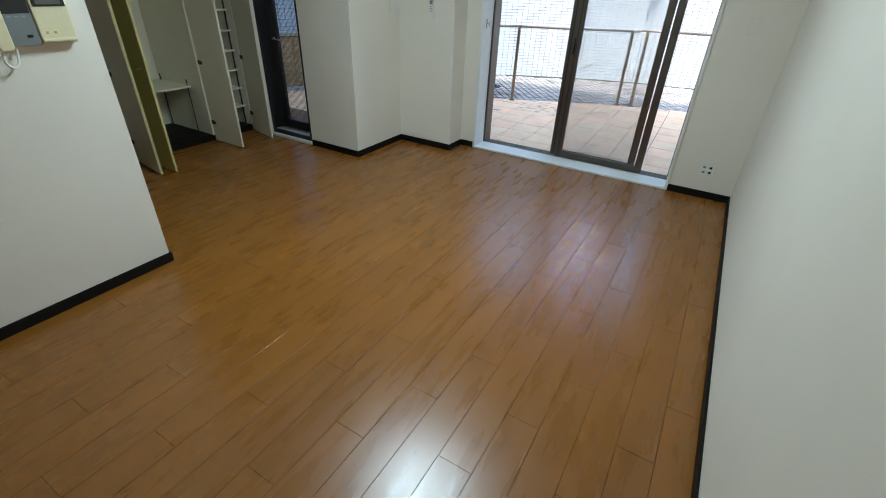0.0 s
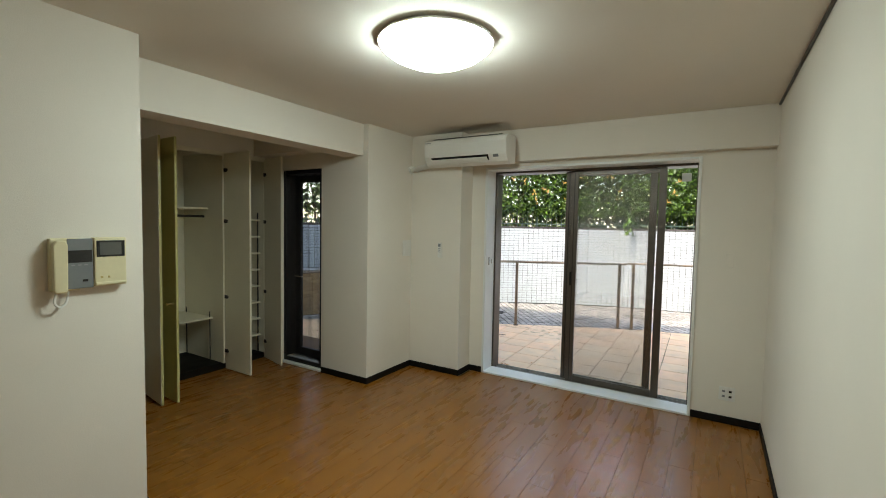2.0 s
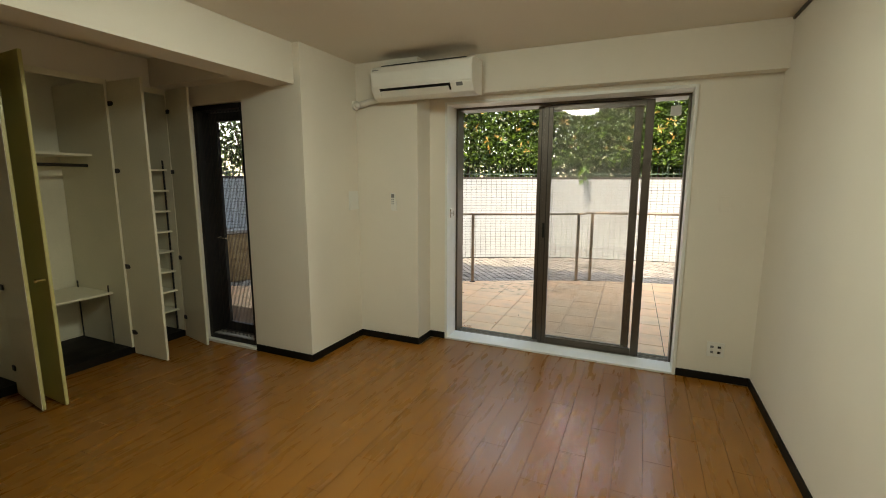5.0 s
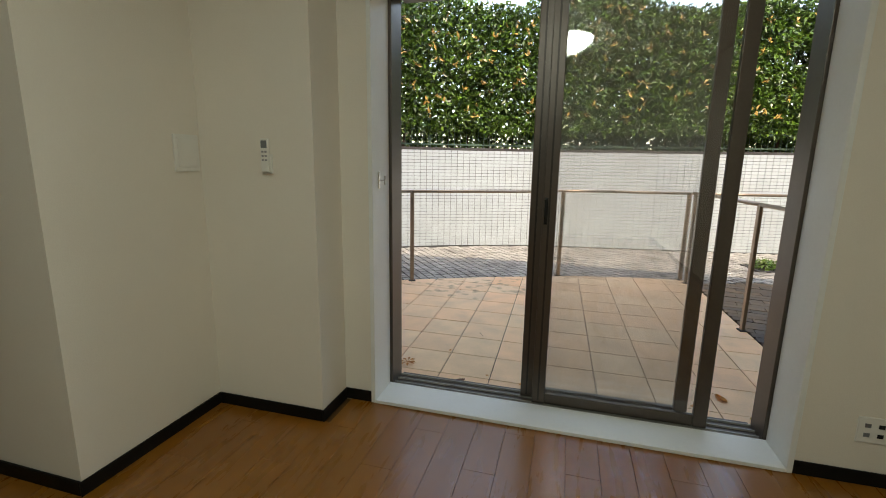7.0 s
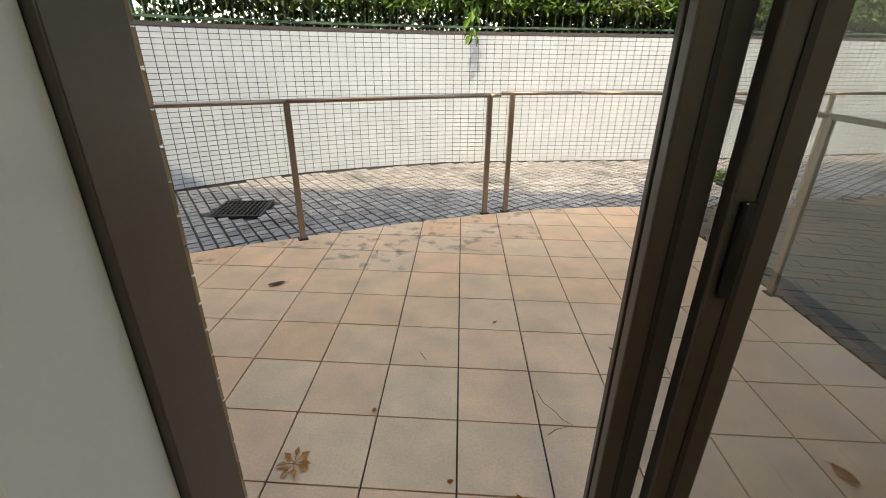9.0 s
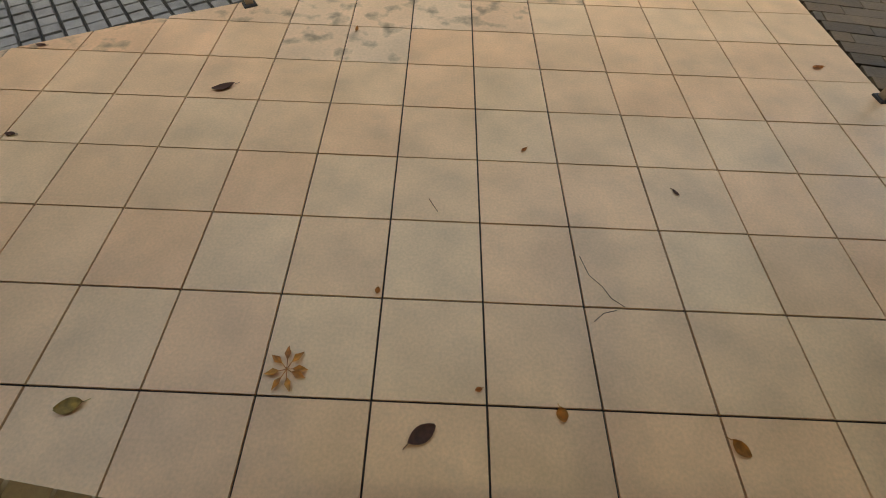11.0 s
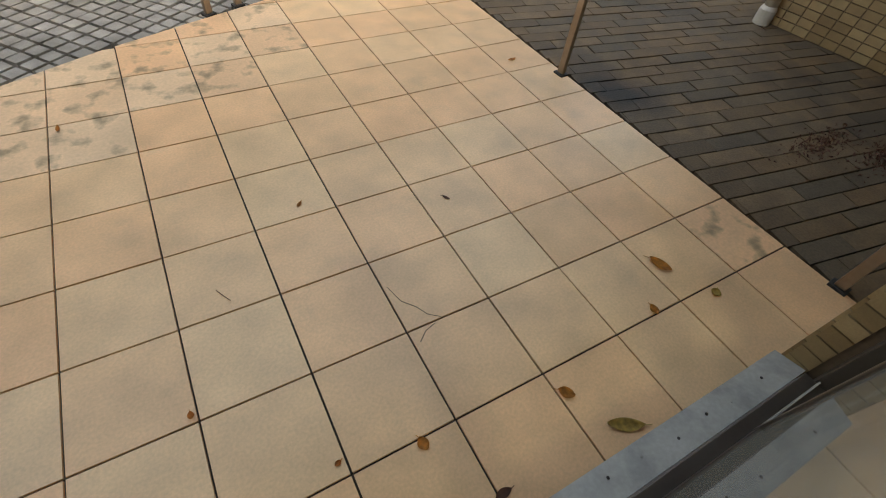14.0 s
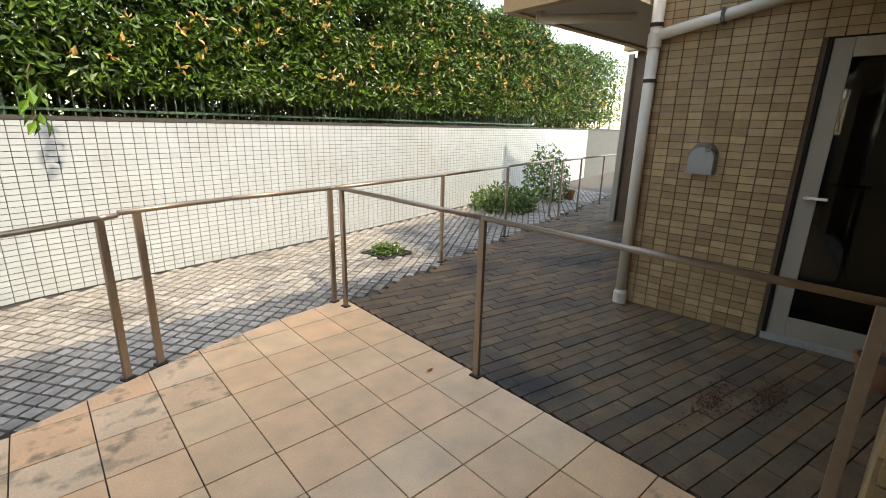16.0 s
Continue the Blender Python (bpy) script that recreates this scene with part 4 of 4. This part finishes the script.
# ---------------------------------------------------------------- drains, pots, shrubs
def drain(x, y, turn, label):
    d = thing("drain_cover", label, "drain cover", (x, y, 0), turn, "drain covers")
    fr = bmesh.new()
    for a in ((-0.27, 0.27, -0.27, -0.24), (-0.27, 0.27, 0.24, 0.27), (-0.27, -0.24, -0.239, 0.239), (0.24, 0.27, -0.239, 0.239)):
        box(fr, *a, -0.03, 0.006)
    part("frame", fr, IRON, d)
    me = mesh_of("grate_bar", boxed(-0.007, 0.007, -0.239, 0.239, -0.025, 0.004), IRON)
    for k in range(10):
        b = new("grate_bar", me)
        b.parent = d
        b.location = (-0.216 + 0.048 * k, 0, 0)
    me2 = mesh_of("cross_bar", boxed(-0.239, 0.239, -0.006, 0.006, -0.026, 0.002), IRON)
    for k in range(7):
        b = new("cross_bar", me2)
        b.parent = d
        b.location = (0, -0.2 + 0.0667 * k, 0)
    return d


drain(-2.06, 3.66, 8, "square cast iron drain grate among the pavers")
drain(4.02, 5.42, 10, "square drain grate overgrown with weeds")


def tuft(name, label, x, y, z, r, h, n, size, seed, pot=None):
    t = thing(name, label, "plant", (x, y, z))
    rg = random.Random(seed)
    bm = bmesh.new()
    for k in range(9):
        a = rg.uniform(0, 6.28)
        tube(bm, (0, 0, 0), (math.cos(a) * r * 0.7, math.sin(a) * r * 0.7, h * rg.uniform(0.5, 0.95)), 0.007, 5, 0.003)
    part("stems", bm, BARK, t)
    pts = []
    for k in range(n):
        a, q, u = rg.uniform(0, 6.28), r * rg.random() ** 0.5, rg.random()
        pts.append((math.cos(a) * q, math.sin(a) * q, 0.02 + h * u * (1 - 0.5 * (q / r) ** 2)))
    lv = new("leaves", leaf_cloud(pts, size, seed))
    lv.data.materials.append(LEAF)
    lv.parent = t
    return t


tuft("weed", "small green weeds growing on the drain grate", 4.02, 5.42, 0.0, 0.22, 0.12, 260, 0.07, 31)
tuft("shrub", "low green shrub beside the white wall", 8.2, 6.8, 0.0, 0.75, 0.6, 1500, 0.11, 32)
tuft("shrub", "taller leafy shrub in front of the white wall", 10.2, 7.1, 0.0, 0.6, 1.5, 1500, 0.11, 33)


def pot(x, y, r, h, label):
    p = thing("flower_pot", label, "flower pot", (x, y, 0.0))
    part("pot", lathe([(r * 0.68, 0), (r * 0.95, h * 0.82), (r * 1.06, h * 0.84), (r * 1.06, h), (r * 0.93, h), (r * 0.9, h * 0.86)], 28), POT, p, smooth=False)
    part("soil", lathe([(r * 0.9, h * 0.84), (r * 0.88, h * 0.88)], 24), EARTH, p)


pot(4.85, 0.10, 0.15, 0.24, "terracotta flower pot on the plank paving")
pot(10.9, 6.8, 0.16, 0.25, "far terracotta flower pot")


# ---------------------------------------------------------------- fallen leaves
def fallen(x, y, turn, length, width, material, label, curl=0.25):
    """One curled leaf with a stalk, lying on the tiles."""
    bm = bmesh.new()
    n = 9
    rows = []
    for k in range(n):
        u = k / (n - 1)
        w = width * 0.5 * math.sin(math.pi * min(1, u * 0.96 + 0.03)) ** 0.8
        zz = 0.004 + curl * length * (u - 0.5) ** 2
        rows.append([bm.verts.new((length * (u - 0.5), s * w, zz + abs(s) * curl * width * 0.35)) for s in (-1, -0.5, 0, 0.5, 1)])
    for a, b in zip(rows, rows[1:]):
        for k in range(4):
            bm.faces.new((a[k], a[k + 1], b[k + 1], b[k]))
    bmesh.ops.solidify(bm, geom=bm.faces[:], thickness=0.0012)
    t = thing("fallen_leaf", label, "leaf", (x, y, 0.0), turn, "fallen leaves on the terrace")
    part("blade", bm, material, t, smooth=True)
    part("stalk", tube(bmesh.new(), (length * 0.48, 0, 0.006), (length * 0.72, width * 0.1, 0.004), 0.0013, 6), material, t)
    return t


for x, y, a, l, w, mt, lb in ((-0.95, 0.32, 20, 0.085, 0.055, OCHRELEAF, "ochre fallen leaf on the tiles"), (0.18, 0.28, 215, 0.10, 0.055, DARKLEAF, "dark red-brown fallen leaf on the tiles"),
                              (0.63, 0.36, 100, 0.05, 0.04, DEADLEAF, "small orange-brown curled leaf"), (1.18, 0.28, 130, 0.065, 0.045, DEADLEAF, "orange-brown curled leaf by the sill"),
                              (1.30, 0.09, -28, 0.14, 0.05, OCHRELEAF, "long olive-brown leaf beside the sill"), (0.79, 0.11, 0, 0.06, 0.03, DARKLEAF, "grey dry leaf scrap"),
                              (0.15, 0.06, 60, 0.04, 0.02, DARKLEAF, "tiny dark leaf scrap"), (0.36, 0.43, 20, 0.025, 0.018, DEADLEAF, "tiny brown leaf scrap"),
                              (-0.02, 0.79, 90, 0.03, 0.022, DEADLEAF, "tiny orange leaf scrap"), (1.26, 1.36, 120, 0.045, 0.018, DARKLEAF, "grey leaf scrap on a tile"),
                              (0.59, 1.60, 45, 0.04, 0.02, DEADLEAF, "small brown leaf scrap on a tile"), (1.97, 0.57, 110, 0.11, 0.06, DEADLEAF, "orange fallen leaf with a stalk"),
                              (1.76, 0.40, 80, 0.05, 0.04, DEADLEAF, "small orange curled leaf"), (2.09, 0.34, 20, 0.05, 0.045, OCHRELEAF, "pale curled leaf on the tiles"),
                              (2.37, 2.41, 10, 0.07, 0.035, DEADLEAF, "orange leaf near the plank paving"), (-0.99, 1.99, 30, 0.12, 0.055, DARKLEAF, "dark pointed fallen leaf"),
                              (-1.88, 1.56, 0, 0.05, 0.03, DARKLEAF, "small dark curled leaf"), (-0.37, 2.62, 90, 0.06, 0.02, DEADLEAF, "small orange leaf on stained tiles"),
                              (-2.15, 2.31, 0, 0.06, 0.03, DARKLEAF, "small dark leaf at the terrace edge")):
    fallen(x, y, a, l, w, mt, lb)
spray = thing("dry_leaf_spray", "dry brown spray of small leaves on the tiles", "leaf", (-0.29, 0.47, 0.0))
for k in range(8):
    bm = bmesh.new()
    a = k * 0.85
    tube(bm, (0, 0, 0.004), (0.03 * math.cos(a), 0.045 * math.sin(a), 0.012), 0.0015, 5)
    v = [bm.verts.new(p) for p in ((0.02 * math.cos(a), 0.03 * math.sin(a), 0.010), (0.045 * math.cos(a + 0.25), 0.055 * math.sin(a + 0.25), 0.016), (0.075 * math.cos(a), 0.085 * math.sin(a), 0.008), (0.045 * math.cos(a - 0.25), 0.055 * math.sin(a - 0.25), 0.013))]
    bm.faces.new(v)
    part("leaflet", bm, DEADLEAF, spray)
twig = thing("twig", "thin curved dry twig on a tile", "twig", (0.16, 1.22, 0.0))
part("stem", tube(tube(bmesh.new(), (-0.01, 0.04, 0.004), (0.012, 0.0, 0.005), 0.0018, 5), (0.012, 0.0, 0.005), (0.03, -0.03, 0.004), 0.0015, 5), DARKLEAF, twig)
crk = bmesh.new()
for a, b in (((0.775, 0.99), (0.80, 0.90)), ((0.80, 0.90), (0.845, 0.85)), ((0.845, 0.85), (0.87, 0.80)), ((0.87, 0.80), (0.915, 0.765)), ((0.79, 0.70), (0.83, 0.735)), ((0.83, 0.735), (0.88, 0.75))):
    tube(crk, (*a, 0.0008), (*b, 0.0008), 0.0014, 4)
structure("hairline_crack", crk, CRACK, "hairline crack across a terrace tile")
for x, y, sd in ((3.69, 0.83, 4), (4.04, 0.58, 6)):
    rg = random.Random(sd)
    litter = thing("leaf_litter", "heap of dark dry twigs and leaf crumbs on the plank paving", "leaf litter", (x, y, 0.0), group="leaf litter")
    pts = [(rg.gauss(0, 0.16), rg.gauss(0, 0.05), 0.003 + abs(rg.gauss(0, 0.005))) for k in range(420)]
    lv = new("crumbs", leaf_cloud(pts, 0.024, sd, droop=0))
    lv.data.materials.append(DARKLEAF)
    lv.parent = litter
    lv["kind"] = "stuff"


# ---------------------------------------------------------------- pieces, last
def piece(name, me, parent, loc, turn=0.0):
    o = new(name, me)
    o.parent = parent
    o.location = loc
    o.rotation_euler = (0, 0, turn)
    return o


def joined(name, boxes, material, parent):
    """Many bevel-free boxes, each (matrix, size), as one mesh."""
    v, f = [], []
    cor = [(-1, -1, -1), (1, -1, -1), (1, 1, -1), (-1, 1, -1), (-1, -1, 1), (1, -1, 1), (1, 1, 1), (-1, 1, 1)]
    for m, s in boxes:
        n = len(v)
        v += [tuple(m @ Vector((c[0] * s[0] / 2, c[1] * s[1] / 2, c[2] * s[2] / 2))) for c in cor]
        f += [tuple(n + i for i in q) for q in ((4, 5, 6, 7), (0, 1, 5, 4), (1, 2, 6, 5), (2, 3, 7, 6), (3, 0, 4, 7))]
    me = bpy.data.meshes.new(name)
    me.from_pydata(v, [], f)
    me.materials.append(material)
    o = new(name, me)
    o.parent = parent
    o["kind"] = "stuff"
    return o


# floor boards along the room
floor = tagged(new("floor"), "glossy orange-brown wooden floor boards laid lengthwise", kind="structure")
BW, BL = 0.152, 0.91
plank = mesh_of("plank", boxed(-BW / 2 + 0.0008, BW / 2 - 0.0008, -BL / 2 + 0.0008, BL / 2 - 0.0008, FLOOR - 0.0118, FLOOR, bevel=0.0005), WOOD)
count = 0
for i in range(-1, 42):
    x = XR - BW * (i + 0.5) + 0.0
    if not -3.45 < x < XR:
        continue
    shift = (i * 0.37 % 1.0) * BL
    for j in range(0, 9):
        y = YW - 0.02 - BL * (j - 0.5) - shift
        y0, y1 = max(y - BL / 2, -6.99), min(y + BL / 2, YW - 0.001)
        if x < XP:
            y1 = min(y1, YD - 0.001)
        elif x < BX:
            y1 = min(y1, YA - 0.001)
        if y1 - y0 < 0.05 or (x < XI - 0.2 and y0 < -5.2) or x < BACK + 0.08:
            continue
        if y1 - y0 > BL - 0.01:
            piece("plank", plank, floor, (x, y, 0))
        else:
            piece("plank", mesh_of("plank", boxed(-BW / 2 + 0.0008, BW / 2 - 0.0008, y0 + 0.0008, y1 - 0.0008, FLOOR - 0.0118, FLOOR, bevel=0.0005), WOOD), floor, (x, 0, 0))
        count += 1

# terrace tiles
G = 0.004
whole = None
for j in range(-4, 11):
    for i in range(-19, 7):
        c = [(TP * (i + a - 0.02 * (j + b - 2)), TP * (j + b)) for a, b in ((0, 0), (1, 0), (1, 1), (0, 1))]
        cx, cy = sum(p[0] for p in c) / 4, sum(p[1] for p in c) / 4
        q = [(p[0] + (G if p[0] < cx else -G), p[1] + (G if p[1] < cy else -G)) for p in c]
        if cy < 0 and cx > -0.9:
            continue
        if j == -4:
            q = [(x, max(y, -1.2)) for x, y in q]
        before = area(q)
        for a, b in zip(EDGE, EDGE[1:]):
            if len(q) > 2:
                q = clip(q, (a[0], a[1] - 0.012), (b[0], b[1] - 0.012))
        if len(q) < 3 or area(q) < 0.004:
            continue
        rim = area(q) < before * 0.98 or (cx > -0.9 and cy > 2.55 + 0.37 * min(cx, 1.5) and cx < 1.0)
        m = TILE_DIRTY if rim and cx < 1.3 or (i == 6 and j == 1) else TILE
        bm = slab([(x - cx, y - cy) for x, y in q], -0.0118, random.uniform(-0.0012, 0.0006))
        piece("tile", mesh_of("tile", bm, m), terrace, (cx, cy, 0))

# tan brick tiles: wing wall, jamb and facade
BH, BWD = 0.070, 0.128
brick = mesh_of("brick", boxed(-0.009, 0.009, -BWD / 2 + 0.004, BWD / 2 - 0.004, -BH / 2 + 0.0035, BH / 2 - 0.0035), BRICK)
wingw = bpy.data.objects["wall_wing"]
single, rest = 0, []
wturn = radians(7.0)
for r in range(45):
    z = BH * (r + 0.5)
    for c in range(18):
        y0, y1 = 2.24 - BWD * (c + 1), 2.24 - BWD * c
        if z < 2.6:
            y0 = max(y0, 0.935)
        y0 = max(y0, 0.0)
        if y1 - y0 < 0.03:
            continue
        m = WING @ Matrix.Translation((0.0, (y0 + y1) / 2, z))
        if y1 - y0 > BWD - 0.01 and single < 300:
            o = piece("brick", brick, wingw, m.translation, wturn)
            single += 1
        else:
            rest.append((m, (0.018, y1 - y0 - 0.008, BH - 0.007)))
    for c in range(12):
        rest.append((WING @ Matrix.Translation((0.128 * c + 0.06, 2.245, z)), (0.120, 0.018, BH - 0.007)))
joined("bricks_beyond", rest, BRICK, wingw)
outw = bpy.data.objects["wall_outer_window"]
rest = []
for r in range(45):
    z = BH * (r + 0.5)
    for c in range(25):
        x = 1.998 + BWD * (c + 0.5)
        if x < 5.1:
            rest.append((Matrix.Translation((x, -0.002, z)), (BWD - 0.008, 0.018, BH - 0.007)))
    if z < 2.56:
        piece("jamb_brick", mesh_of("jamb_brick", boxed(-0.19, 0.0, -0.009, 0.009, -BH / 2 + 0.0035, BH / 2 - 0.0035), BRICK) if r == 0 else bpy.data.meshes["jamb_brick"], outw, (-0.198, 0.0, z))
        rest.append((Matrix.Translation((1.986, -0.045, z)), (0.018, 0.08, BH - 0.007)))
    else:
        for c in range(17):
            rest.append((Matrix.Translation((-0.19 + BWD * (c + 0.5), -0.002, z)), (BWD - 0.008, 0.018, BH - 0.007)))
    for c in range(6):
        rest.append((Matrix.Translation((-0.40 - BWD * (c + 0.5), -0.002, z)), (BWD - 0.008, 0.018, BH - 0.007)))
joined("bricks_beyond", rest, BRICK, outw)

# white wall tiles
WH = 0.0607
wt = mesh_of("wall_tile", boxed(-0.0545, 0.0545, -0.008, 0.008, -WH / 2 + 0.0036, WH / 2 - 0.0036), WTILE)
single, rest = 0, []
for k in range(len(stations) - 1):
    p, q = stations[k], stations[k + 1]
    mid, ang = (p + q) / 2, math.atan2(q.y - p.y, q.x - p.x)
    if mid.x > 16:
        continue
    for r in range(30):
        z = WALLTOP - WH * (r + 0.5)
        if 1.0 < mid.x < 4.0 and 6 < r < 24 and single < 300:
            piece("wall_tile", wt, gwall, (mid.x, mid.y, z), ang)
            single += 1
        else:
            rest.append((Matrix.Translation((mid.x, mid.y, z)) @ Matrix.Rotation(ang, 4, 'Z'), (0.109, 0.016, WH - 0.0072)))
joined("wall_tiles_beyond", rest, WTILE, gwall)

# brown tiles of the planter
rest = []
for p, q in zip(plst, plst[1:]):
    mid, ang = (p + q) / 2, math.atan2(q.y - p.y, q.x - p.x)
    for r in range(12):
        rest.append((Matrix.Translation((mid.x, mid.y, BH * (r + 0.5))) @ Matrix.Rotation(ang, 4, 'Z'), (0.227, 0.018, BH - 0.007)))
joined("planter_tiles", rest, BRICK, planter)


# plan tests for the two pavings
def edge_y(x):
    for a, b in zip(EDGE, EDGE[1:]):
        if a[0] <= x <= b[0]:
            return a[1] + (b[1] - a[1]) * (x - a[0]) / (b[0] - a[0])
    return -9.0 if x < EDGE[0][0] else 4.12 + 0.25 * (x - 2.62)


def wall_y(x):
    for a, b in zip(WALLPTS, WALLPTS[1:]):
        if a[0] <= x <= b[0]:
            return a[1] + (b[1] - a[1]) * (x - a[0]) / (b[0] - a[0])
    return -9.0


# square washed-stone pavers between terrace and white wall
paving = tagged(new("pavement"), "grey washed-stone square pavers with wide mossy joints", kind="structure")
PP, pang = 0.118, radians(38)
pav = mesh_of("paver", boxed(-PP / 2 + 0.011, PP / 2 - 0.011, -PP / 2 + 0.011, PP / 2 - 0.011, -0.044, 0.0, bevel=0.004), PAVER)
single, rest = 0, []
ca, sa = math.cos(pang), math.sin(pang)
rp = random.Random(12)
for i in range(-130, 130):
    for j in range(-130, 130):
        u, v = (i + 0.5) * PP, (j + 0.5) * PP
        x, y = 2.0 + ca * u - sa * v, 4.5 + sa * u + ca * v
        if not -6.0 < x < 13 or y < edge_y(x) - 0.03 or y > wall_y(x) - 0.05:
            continue
        if abs(x + 2.06) < 0.30 and abs(y - 3.66) < 0.30 or abs(x - 4.02) < 0.30 and abs(y - 5.42) < 0.30:
            continue
        z = rp.uniform(-0.006, 0.002) - 0.004
        if 0.2 < x < 2.6 and y < edge_y(x) + 1.3 and single < 300:
            piece("paver", pav, paving, (x, y, z), pang)
            single += 1
        else:
            rest.append((Matrix.Translation((x, y, z - 0.02)) @ Matrix.Rotation(pang, 4, 'Z'), (PP - 0.022, PP - 0.022, 0.042)))
joined("pavers_beyond", rest, PAVER, paving)

# long plank pavers before the wing
deck = tagged(new("plank_paving"), "dark stained plank-shaped pavers laid in staggered rows", kind="structure")
DW, DL, dang = 0.122, 0.42, radians(-9.5)
dpl = mesh_of("plank_paver", boxed(-DL / 2 + 0.004, DL / 2 - 0.004, -DW / 2 + 0.004, DW / 2 - 0.004, -0.044, 0.0, bevel=0.003), DECKP)
single, rest = 0, []
ca, sa = math.cos(dang), math.sin(dang)
for j in range(-40, 90):
    for i in range(-30, 40):
        u, v = (i + 0.5 + (j * 0.37) % 1.0) * DL, (j + 0.5) * DW
        x, y = 2.66 + ca * u - sa * v, 0.0 + sa * u + ca * v
        if y < -0.1 or y > edge_y(x) - 0.08 or x > 13 or x < 2.69 + DL / 2 - 0.02 * y:
            cut = 2.688 - 0.02 * y
            if cut - 0.21 < x < 13 and -0.1 < y < edge_y(x) - 0.08 and x + DL / 2 > cut + 0.015:
                x1 = x + DL / 2
                rest.append((Matrix.Translation(((cut + x1) / 2, y + ((cut + x1) / 2 - x) * math.tan(dang), -0.022)) @ Matrix.Rotation(dang, 4, 'Z'), (x1 - cut - 0.01, DW - 0.008, 0.042)))
            continue
        z = rp.uniform(-0.004, 0.003) - 0.002
        if x < 5.0 and y < 3.6 and single < 300:
            piece("plank_paver", dpl, deck, (x, y, z), dang)
            single += 1
        else:
            rest.append((Matrix.Translation((x, y, z - 0.021)) @ Matrix.Rotation(dang, 4, 'Z'), (DL - 0.008, DW - 0.008, 0.042)))
joined("plank_pavers_beyond", rest, DECKP, deck)
